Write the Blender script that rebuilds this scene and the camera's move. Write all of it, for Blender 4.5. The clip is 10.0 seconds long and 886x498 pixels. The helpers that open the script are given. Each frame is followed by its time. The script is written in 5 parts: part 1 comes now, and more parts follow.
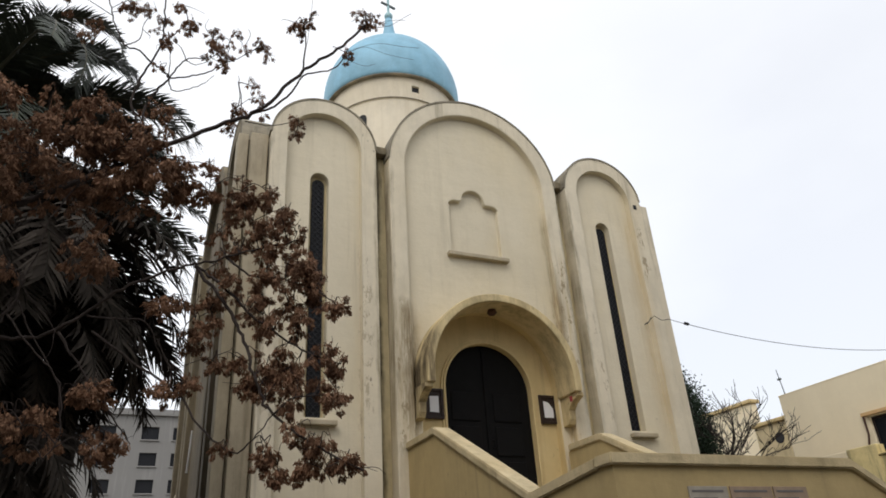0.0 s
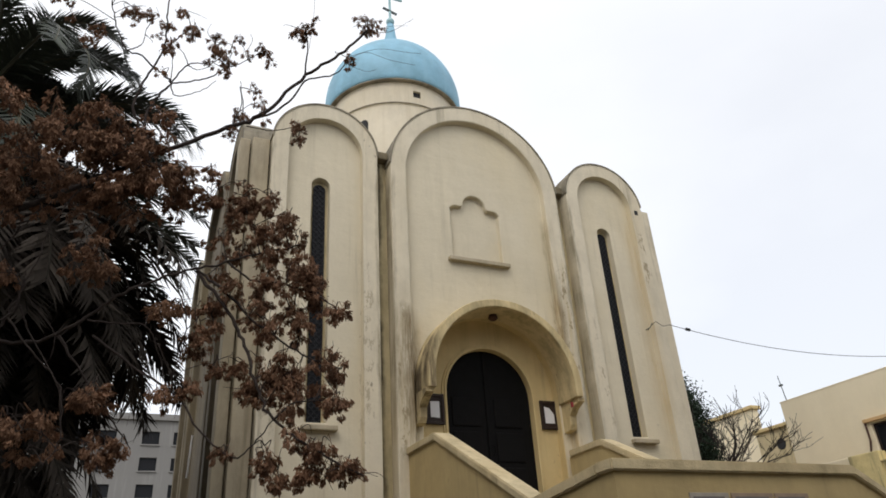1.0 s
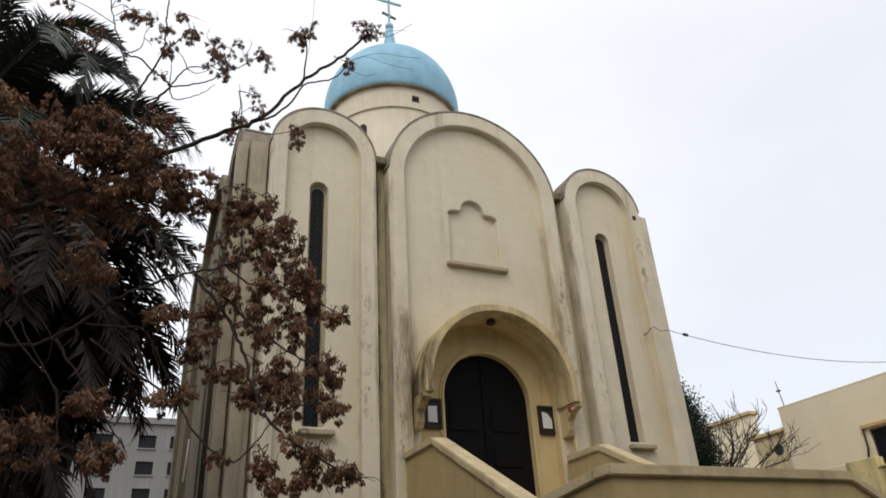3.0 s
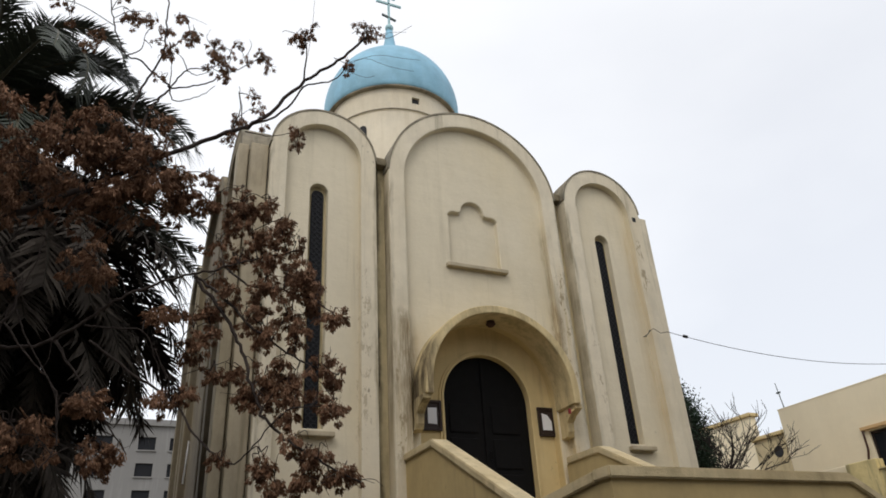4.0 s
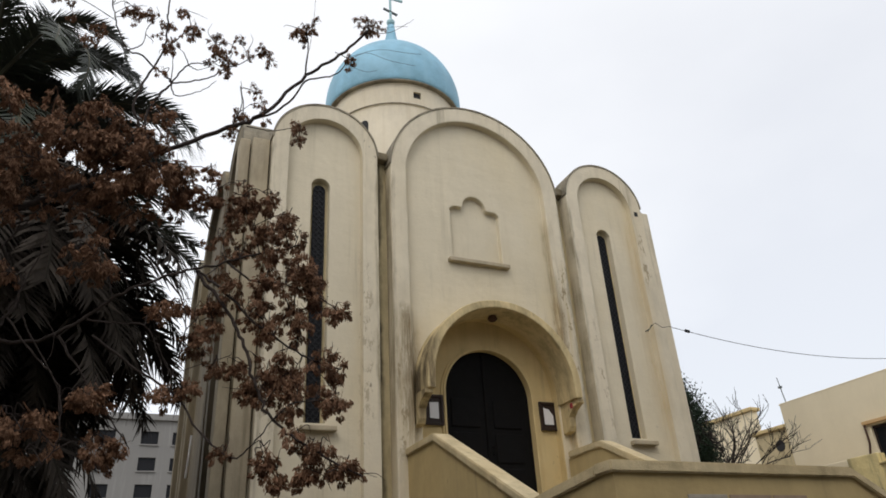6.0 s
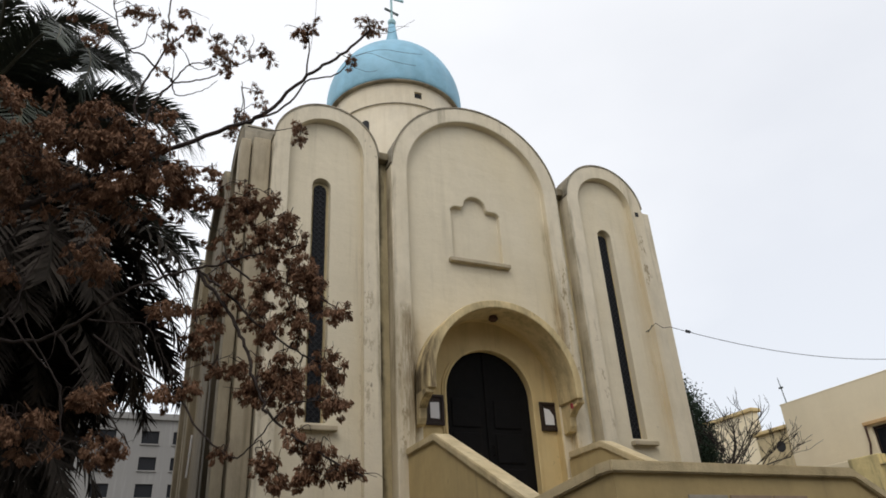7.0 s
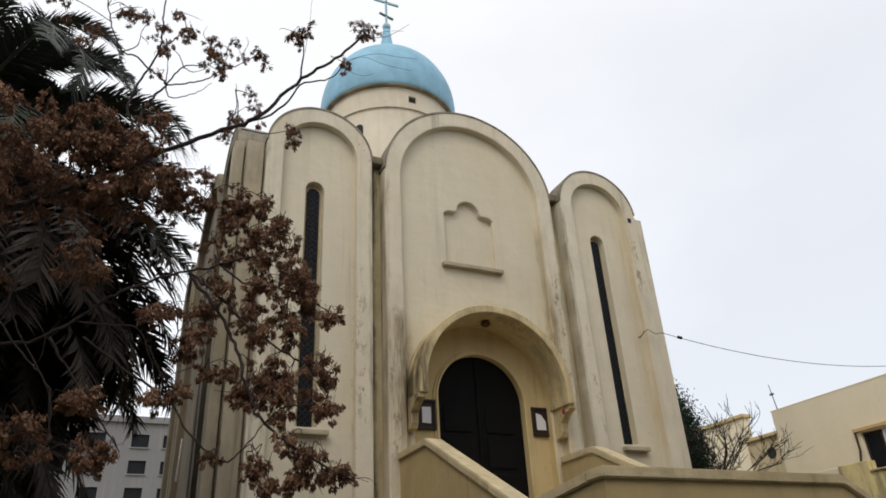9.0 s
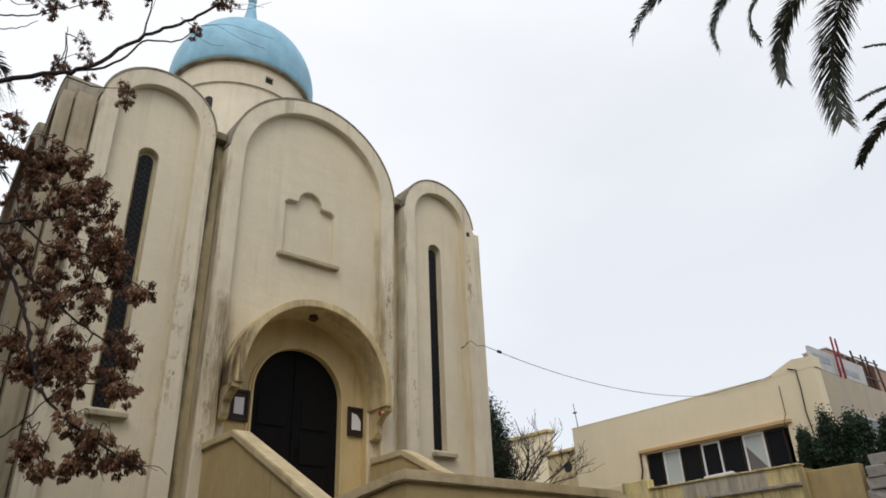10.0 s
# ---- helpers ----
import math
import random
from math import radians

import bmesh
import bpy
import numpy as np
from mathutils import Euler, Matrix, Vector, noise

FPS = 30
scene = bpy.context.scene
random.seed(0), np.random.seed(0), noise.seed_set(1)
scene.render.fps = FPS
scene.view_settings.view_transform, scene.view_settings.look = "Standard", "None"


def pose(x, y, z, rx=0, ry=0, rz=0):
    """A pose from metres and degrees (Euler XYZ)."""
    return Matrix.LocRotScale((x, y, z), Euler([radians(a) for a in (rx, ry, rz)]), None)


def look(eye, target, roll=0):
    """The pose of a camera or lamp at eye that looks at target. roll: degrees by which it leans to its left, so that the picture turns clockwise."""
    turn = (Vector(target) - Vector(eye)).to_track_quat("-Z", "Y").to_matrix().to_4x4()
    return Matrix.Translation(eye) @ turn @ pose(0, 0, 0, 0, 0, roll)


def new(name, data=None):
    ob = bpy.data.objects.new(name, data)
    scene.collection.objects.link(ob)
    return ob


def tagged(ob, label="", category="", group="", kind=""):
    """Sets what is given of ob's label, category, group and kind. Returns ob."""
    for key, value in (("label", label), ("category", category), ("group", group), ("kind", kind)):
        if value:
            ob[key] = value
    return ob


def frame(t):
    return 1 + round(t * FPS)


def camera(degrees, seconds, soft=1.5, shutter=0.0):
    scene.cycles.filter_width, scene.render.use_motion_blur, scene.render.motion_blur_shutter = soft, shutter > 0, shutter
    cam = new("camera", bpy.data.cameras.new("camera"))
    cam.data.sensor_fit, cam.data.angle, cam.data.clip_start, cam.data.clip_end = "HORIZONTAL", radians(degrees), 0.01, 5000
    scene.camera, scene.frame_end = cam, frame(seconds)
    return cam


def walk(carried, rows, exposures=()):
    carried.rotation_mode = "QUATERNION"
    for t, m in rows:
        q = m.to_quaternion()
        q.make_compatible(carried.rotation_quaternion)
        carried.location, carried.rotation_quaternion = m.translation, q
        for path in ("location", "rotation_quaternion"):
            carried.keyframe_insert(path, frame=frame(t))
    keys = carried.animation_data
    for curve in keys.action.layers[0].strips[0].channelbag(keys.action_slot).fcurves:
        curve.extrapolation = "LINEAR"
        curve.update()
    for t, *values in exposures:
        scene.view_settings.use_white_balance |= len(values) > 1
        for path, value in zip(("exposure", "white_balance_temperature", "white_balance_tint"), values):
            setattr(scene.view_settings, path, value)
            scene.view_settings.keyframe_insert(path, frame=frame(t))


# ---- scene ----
# ---- camera ----
cam = camera(64.2, 10.0, soft=1.7)
EYE = (-6.426, -11.5, 1.6)
# seconds, steps to the side, ahead, and the heading, pitch and roll in degrees
ROWS = [
    (0.0, 0.0, 0.0, 25.56, 26.79, -3.88),
    (0.5, 0.0, 0.0, 25.38, 27.33, -3.72),
    (1.0, 0.0, 0.0, 25.49, 27.21, -3.72),
    (1.5, 0.0, 0.0, 25.51, 27.26, -3.67),
    (2.0, 0.0, 0.0, 25.71, 27.40, -3.69),
    (2.5, 0.0, 0.0, 25.70, 27.47, -3.63),
    (4.0, 0.0, 0.0, 25.71, 27.69, -3.60),
    (4.5, 0.0, 0.0, 25.63, 27.55, -3.58),
    (5.0, 0.0, 0.0, 25.50, 27.41, -3.52),
    (5.5, 0.0, 0.0, 25.52, 27.29, -3.56),
    (7.0, 0.0, 0.0, 25.45, 27.28, -3.44),
    (7.5, 0.0, 0.0, 25.40, 27.27, -3.34),
    (8.0, 0.0, 0.0, 25.57, 27.26, -3.28),
    (8.5, 0.0, 0.0, 25.50, 27.49, -3.41),
    (9.0, 0.0, 0.0, 26.11, 27.61, -3.32),
    (9.5, 0.032, -0.012, 30.45, 27.58, -2.94),
    (10.0, 0.09, -0.035, 40.35, 26.95, -2.29),
]


def eye_pose(dx, dy, heading, pitch, roll):
    e = Vector((EYE[0] + dx, EYE[1] + dy, EYE[2]))
    h, p = radians(heading), radians(pitch)
    return look(e, e + Vector((math.sin(h) * math.cos(p), math.cos(h) * math.cos(p), math.sin(p))), roll)


walk(cam, [(t, eye_pose(*row)) for t, *row in ROWS], exposures=[(0.0, 0.12), (2.5, 0.07), (4.5, 0.02), (10.0, 0.0)])

# ---- world and sun: a bright overcast sky ----
SUN_EL, SUN_AZ = 50.0, 222.0
world = bpy.data.worlds.new("overcast")
scene.world = world
world.use_nodes = True
wn, wl = world.node_tree.nodes, world.node_tree.links
wn.clear()
sky = wn.new("ShaderNodeTexSky")
sky.sky_type = "NISHITA"
sky.sun_disc = False
sky.sun_elevation, sky.sun_rotation = radians(SUN_EL), radians(SUN_AZ)
sky.dust_density = 4.0
sky_bg = wn.new("ShaderNodeBackground")
sky_bg.inputs["Strength"].default_value = 0.04
wl.new(sky.outputs[0], sky_bg.inputs[0])
tc = wn.new("ShaderNodeTexCoord")
cloud_map = wn.new("ShaderNodeMapping")
cloud_map.inputs["Scale"].default_value = (1.2, 1.2, 2.6)
cloud = wn.new("ShaderNodeTexNoise")
cloud.inputs["Scale"].default_value = 1.6
cloud.inputs["Detail"].default_value = 5.0
cloud.inputs["Roughness"].default_value = 0.45
wl.new(tc.outputs["Generated"], cloud_map.inputs[0])
wl.new(cloud_map.outputs[0], cloud.inputs["Vector"])
ramp = wn.new("ShaderNodeValToRGB")
ramp.color_ramp.elements[0].position, ramp.color_ramp.elements[0].color = 0.2, (0.79, 0.80, 0.825, 1)
ramp.color_ramp.elements[1].position, ramp.color_ramp.elements[1].color = 0.72, (1.0, 1.0, 1.0, 1)
# the overcast thins towards the west and north, so the east stays a little greyer
sep = wn.new("ShaderNodeSeparateXYZ")
wl.new(tc.outputs["Generated"], sep.inputs[0])
east = wn.new("ShaderNodeMapRange")
east.inputs["From Min"].default_value, east.inputs["From Max"].default_value = 0.15, 0.95
east.inputs["To Min"].default_value, east.inputs["To Max"].default_value = 0.28, -0.24
wl.new(sep.outputs[0], east.inputs["Value"])
total = wn.new("ShaderNodeMath")
total.operation = "ADD"
wl.new(cloud.outputs["Fac"], total.inputs[0])
wl.new(east.outputs[0], total.inputs[1])
low = wn.new("ShaderNodeMapRange")
low.inputs["From Min"].default_value, low.inputs["From Max"].default_value = 0.05, 0.55
low.inputs["To Min"].default_value, low.inputs["To Max"].default_value = -0.34, 0.0
wl.new(sep.outputs[2], low.inputs["Value"])
total_low = wn.new("ShaderNodeMath")
total_low.operation = "ADD"
wl.new(total.outputs[0], total_low.inputs[0])
wl.new(low.outputs[0], total_low.inputs[1])
wl.new(total_low.outputs[0], ramp.inputs[0])
cloud_bg = wn.new("ShaderNodeBackground")
cloud_bg.inputs["Strength"].default_value = 0.95
wl.new(ramp.outputs[0], cloud_bg.inputs[0])
both = wn.new("ShaderNodeAddShader")
wl.new(sky_bg.outputs[0], both.inputs[0])
wl.new(cloud_bg.outputs[0], both.inputs[1])
wout = wn.new("ShaderNodeOutputWorld")
wl.new(both.outputs[0], wout.inputs[0])

sun_data = bpy.data.lights.new("sun", "SUN")
sun_data.energy, sun_data.angle, sun_data.color = 0.68, radians(25), (1.0, 0.96, 0.9)
sun = new("sun", sun_data)
sa, se = radians(SUN_AZ), radians(SUN_EL)
sun.matrix_world = look((math.sin(sa) * math.cos(se) * 60, math.cos(sa) * math.cos(se) * 60, math.sin(se) * 60), (0, 0, 0))


# ---- materials ----
def material(name, color, rough=0.85, metal=0.0, vary=0.15, scale=3.0, streak=0.0, streak_color=(0.2, 0.17, 0.1),
             stain=0.0, stain_color=(0.5, 0.4, 0.2), bump=0.15, grain=60.0, mold=0.0, random_amount=0.0, drips=0.0, runs=(), spec=0.3, trowel=0.0, grime=0.0, flakes=()):
    """A painted, plastered or grown surface: broad blotches, upright streaks, fine grain."""
    m = bpy.data.materials.new(name)
    m.use_nodes = True
    nt = m.node_tree
    n, l = nt.nodes, nt.links
    b = n["Principled BSDF"]
    b.inputs["Roughness"].default_value, b.inputs["Metallic"].default_value = rough, metal
    b.inputs["Specular IOR Level"].default_value = spec
    co = n.new("ShaderNodeTexCoord")

    def noise_at(sc, stretch=(1, 1, 1), detail=6.0, roughness=0.6):
        mp = n.new("ShaderNodeMapping")
        mp.inputs["Scale"].default_value = stretch
        l.new(co.outputs["Object"], mp.inputs[0])
        t = n.new("ShaderNodeTexNoise")
        t.inputs["Scale"].default_value, t.inputs["Detail"].default_value, t.inputs["Roughness"].default_value = sc, detail, roughness
        l.new(mp.outputs[0], t.inputs["Vector"])
        return t.outputs["Fac"]

    def ramped(fac, lo, hi, top=1.0):
        r = n.new("ShaderNodeMapRange")
        r.inputs["From Min"].default_value, r.inputs["From Max"].default_value, r.inputs["To Max"].default_value = lo, hi, top
        l.new(fac, r.inputs["Value"])
        return r.outputs[0]

    def mix(fac, a, c):
        x = n.new("ShaderNodeMix")
        x.data_type = "RGBA"
        l.new(fac, x.inputs["Factor"])
        for v, s in ((a, "A"), (c, "B")):
            sock = [i for i in x.inputs if i.name == s and i.type == "RGBA"][0]
            if isinstance(v, tuple):
                sock.default_value = (*v, 1)
            else:
                l.new(v, sock)
        return [o for o in x.outputs if o.type == "RGBA"][0]

    dark = tuple(c * (1 - vary) for c in color)
    light = tuple(min(1, c * (1 + vary * 0.7)) for c in color)
    col = mix(ramped(noise_at(scale), 0.3, 0.7), dark, light)
    col = mix(ramped(noise_at(scale * 9, detail=3.0), 0.35, 0.75, 0.35), col, dark)
    if trowel:
        col = mix(ramped(noise_at(1.7, (0.55, 0.55, 1.9), 6.0, 0.6), 0.42, 0.72, trowel), col, tuple(c * 0.8 for c in color))
        col = mix(ramped(noise_at(34.0, (1, 1, 1), 2.0), 0.70, 0.76, trowel * 1.6), col, (0.22, 0.19, 0.13))
    if stain:
        col = mix(ramped(noise_at(0.55, (1, 1, 0.45), 4.0), 0.46, 0.72, stain), col, stain_color)
    if streak:
        col = mix(ramped(noise_at(3.2, (1, 1, 0.07), 5.0), 0.54, 0.8, streak), col, streak_color)
    if drips:
        spread = n.new("ShaderNodeMath")
        spread.operation = "MULTIPLY"
        l.new(ramped(noise_at(5.5, (1, 1, 0.045), 6.0, 0.65), 0.55, 0.72, drips), spread.inputs[0])
        l.new(ramped(noise_at(0.7, (1, 1, 0.6), 3.0), 0.44, 0.60), spread.inputs[1])
        col = mix(spread.outputs[0], col, (0.17, 0.14, 0.085))
        specks = n.new("ShaderNodeMath")
        specks.operation = "MULTIPLY"
        l.new(ramped(noise_at(13.0, (1, 1, 0.5), 3.0), 0.66, 0.72, drips), specks.inputs[0])
        l.new(ramped(noise_at(1.1, (1, 1, 0.4), 3.0), 0.52, 0.62), specks.inputs[1])
        col = mix(specks.outputs[0], col, (0.10, 0.085, 0.06))
    if runs:
        axes = n.new("ShaderNodeSeparateXYZ")
        l.new(co.outputs["Object"], axes.inputs[0])

        def math_node(op, a, b):
            x = n.new("ShaderNodeMath")
            x.operation = op
            for v, s in ((a, 0), (b, 1)):
                if isinstance(v, (int, float)):
                    x.inputs[s].default_value = v
                else:
                    l.new(v, x.inputs[s])
            return x.outputs[0]

        wander = math_node("MULTIPLY", math_node("SUBTRACT", noise_at(1.3, (0.3, 0.3, 1), 4.0), 0.5), 0.22)
        ragged = ramped(noise_at(6.0, (1, 1, 0.09), 6.0, 0.7), 0.36, 0.60)
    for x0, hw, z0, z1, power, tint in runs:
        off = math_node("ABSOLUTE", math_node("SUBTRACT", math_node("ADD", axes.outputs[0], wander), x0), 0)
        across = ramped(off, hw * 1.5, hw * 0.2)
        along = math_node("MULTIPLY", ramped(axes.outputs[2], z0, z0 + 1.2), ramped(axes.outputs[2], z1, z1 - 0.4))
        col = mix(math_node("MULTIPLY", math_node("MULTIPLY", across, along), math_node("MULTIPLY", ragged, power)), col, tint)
    if runs and flakes:
        chips = ramped(noise_at(8.0, (1, 1, 0.45), 6.0, 0.75), 0.565, 0.60)
        for x0, hw, z0, z1, power in flakes:
            off = math_node("ABSOLUTE", math_node("SUBTRACT", axes.outputs[0], x0), 0)
            along = math_node("MULTIPLY", ramped(axes.outputs[2], z0, z0 + 0.5), ramped(axes.outputs[2], z1, z1 - 0.5))
            spot = math_node("MULTIPLY", math_node("MULTIPLY", ramped(off, hw * 1.3, hw * 0.6), along), math_node("MULTIPLY", chips, power))
            col = mix(spot, col, (0.27, 0.215, 0.13))
    if grime:
        col = mix(ramped(noise_at(4.0, (1, 1, 0.10), 6.0, 0.7), 0.50, 0.60, grime), col, (0.09, 0.08, 0.06))
    if mold:
        col = mix(ramped(noise_at(2.6, (1, 1, 0.35), 8.0, 0.7), 0.47, 0.62, mold), col, (0.035, 0.034, 0.024))
    if random_amount:
        info = n.new("ShaderNodeObjectInfo")
        isl = n.new("ShaderNodeNewGeometry")
        add = n.new("ShaderNodeMath")
        add.operation = "ADD"
        l.new(info.outputs["Random"], add.inputs[0])
        l.new(isl.outputs["Random Per Island"], add.inputs[1])
        hsv = n.new("ShaderNodeHueSaturation")
        l.new(col, hsv.inputs["Color"])
        mr = n.new("ShaderNodeMapRange")
        mr.inputs["From Max"].default_value = 2.0
        mr.inputs["To Min"].default_value, mr.inputs["To Max"].default_value = 1 - random_amount, 1 + random_amount
        l.new(add.outputs[0], mr.inputs["Value"])
        l.new(mr.outputs[0], hsv.inputs["Value"])
        col = hsv.outputs[0]
    l.new(col, b.inputs["Base Color"])
    if bump:
        bp = n.new("ShaderNodeBump")
        bp.inputs["Strength"].default_value, bp.inputs["Distance"].default_value = bump, 0.02
        l.new(noise_at(grain, detail=4.0), bp.inputs["Height"])
        bp2 = n.new("ShaderNodeBump")
        bp2.inputs["Strength"].default_value, bp2.inputs["Distance"].default_value = bump, 0.08
        l.new(noise_at(grain / 14, detail=5.0), bp2.inputs["Height"])
        l.new(bp.outputs[0], bp2.inputs["Normal"])
        last = bp2
        if trowel:
            last = n.new("ShaderNodeBump")
            last.inputs["Strength"].default_value, last.inputs["Distance"].default_value = trowel, 0.06
            l.new(noise_at(1.7, (0.55, 0.55, 1.9), 6.0, 0.6), last.inputs["Height"])
            l.new(bp2.outputs[0], last.inputs["Normal"])
        l.new(last.outputs[0], b.inputs["Normal"])
    return m


# flaking paint on the rims: x, half width, bottom, top, strength
FLAKES = ((1.86, 0.13, 5.2, 8.6, 0.9), (1.72, 0.10, 4.6, 7.4, 0.7), (-1.86, 0.14, 3.8, 7.0, 0.8), (2.62, 0.14, 4.4, 7.2, 0.6), (-2.55, 0.12, 4.0, 8.0, 0.5), (4.28, 0.10, 7.6, 9.9, 0.8), (-4.3, 0.12, 4.0, 9.5, 0.4))
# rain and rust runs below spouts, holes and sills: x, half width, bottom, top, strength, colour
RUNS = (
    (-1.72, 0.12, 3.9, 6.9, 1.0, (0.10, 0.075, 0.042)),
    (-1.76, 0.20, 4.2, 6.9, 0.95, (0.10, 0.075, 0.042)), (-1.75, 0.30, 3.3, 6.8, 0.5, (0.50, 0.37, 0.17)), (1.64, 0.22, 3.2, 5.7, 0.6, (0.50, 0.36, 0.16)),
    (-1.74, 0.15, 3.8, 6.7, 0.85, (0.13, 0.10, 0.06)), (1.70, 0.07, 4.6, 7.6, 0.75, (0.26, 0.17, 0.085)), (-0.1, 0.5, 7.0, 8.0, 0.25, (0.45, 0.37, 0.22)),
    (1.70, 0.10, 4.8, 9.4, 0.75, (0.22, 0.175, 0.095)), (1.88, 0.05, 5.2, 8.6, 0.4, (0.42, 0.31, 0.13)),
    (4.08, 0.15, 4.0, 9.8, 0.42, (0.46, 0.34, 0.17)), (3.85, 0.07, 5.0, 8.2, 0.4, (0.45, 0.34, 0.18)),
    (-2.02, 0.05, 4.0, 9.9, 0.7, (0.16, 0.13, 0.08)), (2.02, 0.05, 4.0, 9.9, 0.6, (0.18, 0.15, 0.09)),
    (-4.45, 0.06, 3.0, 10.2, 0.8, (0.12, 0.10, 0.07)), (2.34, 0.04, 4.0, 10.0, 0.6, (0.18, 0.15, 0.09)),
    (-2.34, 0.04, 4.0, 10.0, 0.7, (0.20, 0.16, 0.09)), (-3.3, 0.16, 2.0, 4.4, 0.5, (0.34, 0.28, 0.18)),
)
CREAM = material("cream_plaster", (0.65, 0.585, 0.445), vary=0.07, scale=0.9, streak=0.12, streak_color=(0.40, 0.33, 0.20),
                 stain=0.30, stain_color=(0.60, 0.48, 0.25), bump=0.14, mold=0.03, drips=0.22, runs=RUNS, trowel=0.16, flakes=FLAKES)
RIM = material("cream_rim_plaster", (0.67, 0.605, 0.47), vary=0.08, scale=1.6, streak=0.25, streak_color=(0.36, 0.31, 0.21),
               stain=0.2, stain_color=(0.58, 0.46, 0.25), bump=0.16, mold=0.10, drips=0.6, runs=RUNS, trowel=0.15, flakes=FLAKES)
# grime of sills and piers; the piers' tree shade is in this colour too
PIER = material("grimy_shaded_pier_plaster", (0.43, 0.37, 0.265), vary=0.14, scale=1.4, streak=0.7, streak_color=(0.22, 0.18, 0.11), stain=0.4, stain_color=(0.40, 0.32, 0.17), bump=0.18, mold=0.2, drips=0.7)
CAP = material("weathered_capping", (0.27, 0.24, 0.18), vary=0.3, scale=3.0, bump=0.3, mold=0.5)
# side plaster: weathering plus the palm's shade, both put into the colour
SIDE = material("weathered_shaded_side_plaster", (0.14, 0.115, 0.078), vary=0.16, scale=1.2, streak=0.8, streak_color=(0.20, 0.17, 0.11), stain=0.4, stain_color=(0.42, 0.34, 0.18), bump=0.18, mold=0.35)
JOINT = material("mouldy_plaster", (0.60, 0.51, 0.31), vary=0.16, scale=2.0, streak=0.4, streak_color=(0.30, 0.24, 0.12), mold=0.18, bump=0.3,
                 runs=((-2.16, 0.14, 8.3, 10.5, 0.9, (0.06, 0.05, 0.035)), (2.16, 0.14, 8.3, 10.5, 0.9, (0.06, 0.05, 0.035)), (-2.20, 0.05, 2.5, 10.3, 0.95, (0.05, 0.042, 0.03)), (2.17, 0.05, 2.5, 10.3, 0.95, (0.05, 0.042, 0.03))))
SPOUT = material("mouldy_stone_spout", (0.22, 0.185, 0.12), vary=0.3, scale=3.0, bump=0.4, mold=0.6)
OCHRE = material("ochre_plaster", (0.62, 0.485, 0.25), vary=0.10, scale=1.3, streak=0.35, streak_color=(0.36, 0.27, 0.13),
                 stain=0.4, stain_color=(0.50, 0.38, 0.18), bump=0.16, mold=0.06, drips=0.4, trowel=0.2)
BOARD_GREY = material("faded_grey_print", (0.37, 0.34, 0.29), vary=0.2, scale=5.0, bump=0.02, mold=0.1)
BOARD_PINK = material("faded_pink_print", (0.33, 0.25, 0.185), vary=0.2, scale=5.0, bump=0.02, mold=0.1)
STAIR = material("stair_plaster", (0.465, 0.36, 0.178), vary=0.14, scale=1.1, streak=0.2, streak_color=(0.30, 0.23, 0.11), stain=0.5, stain_color=(0.45, 0.36, 0.19), bump=0.08, mold=0.1, drips=0.35, trowel=0.1)
HOOD = material("hood_plaster", (0.65, 0.53, 0.30), vary=0.12, scale=1.5, streak=0.4, streak_color=(0.34, 0.26, 0.13), stain=0.5, stain_color=(0.55, 0.42, 0.2), bump=0.16, mold=0.36, drips=0.6, runs=((-1.58, 0.22, 4.0, 6.75, 1.0, (0.085, 0.06, 0.034)), (1.56, 0.12, 3.8, 6.0, 0.7, (0.30, 0.22, 0.11))), trowel=0.2)
COPING = material("pale_coping", (0.61, 0.51, 0.32), vary=0.16, scale=2.2, streak=0.3, streak_color=(0.3, 0.25, 0.15), stain=0.4, stain_color=(0.42, 0.31, 0.14), bump=0.3, mold=0.2, drips=0.5, trowel=0.3)
DRUM = material("drum_plaster", (0.66, 0.60, 0.48), vary=0.08, scale=1.0, streak=0.4, streak_color=(0.38, 0.31, 0.2), stain=0.3, bump=0.12, mold=0.08)
BLUE = material("blue_dome_paint", (0.24, 0.47, 0.62), rough=0.55, vary=0.2, scale=1.6, streak=0.45, streak_color=(0.32, 0.55, 0.66), bump=0.12, spec=0.35, mold=0.04)
PALE_BLUE = material("pale_blue_paint", (0.38, 0.58, 0.62), rough=0.6, vary=0.12, scale=4.0, bump=0.1)
IRON = material("weathered_iron", (0.13, 0.15, 0.15), rough=0.6, metal=0.3, vary=0.2, scale=8.0, bump=0.1)
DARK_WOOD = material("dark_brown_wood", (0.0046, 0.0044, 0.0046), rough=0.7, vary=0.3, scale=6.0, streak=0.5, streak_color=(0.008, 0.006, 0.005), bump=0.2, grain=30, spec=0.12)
FRAME_WOOD = material("stained_frame_wood", (0.03, 0.018, 0.014), rough=0.5, vary=0.2, scale=8.0, bump=0.1)
PAPER = material("white_paper", (0.72, 0.72, 0.74), rough=0.7, vary=0.03, scale=6.0, bump=0.02)
INK = material("grey_ink", (0.16, 0.15, 0.15), vary=0.1, bump=0.0)
LEAD = material("dark_lattice", (0.014, 0.015, 0.018), rough=0.6, vary=0.2, bump=0.1)
DARK_BARK = material("dark_wet_bark", (0.035, 0.028, 0.026), vary=0.3, scale=14.0, bump=0.4, spec=0.15)
BARK = material("grey_bark", (0.058, 0.046, 0.042), vary=0.35, scale=14.0, bump=0.5, grain=90, spec=0.15)
SEED = material("dried_seeds", (0.215, 0.122, 0.077), rough=0.9, vary=0.35, scale=3.0, bump=0.0, random_amount=0.6, spec=0.1)
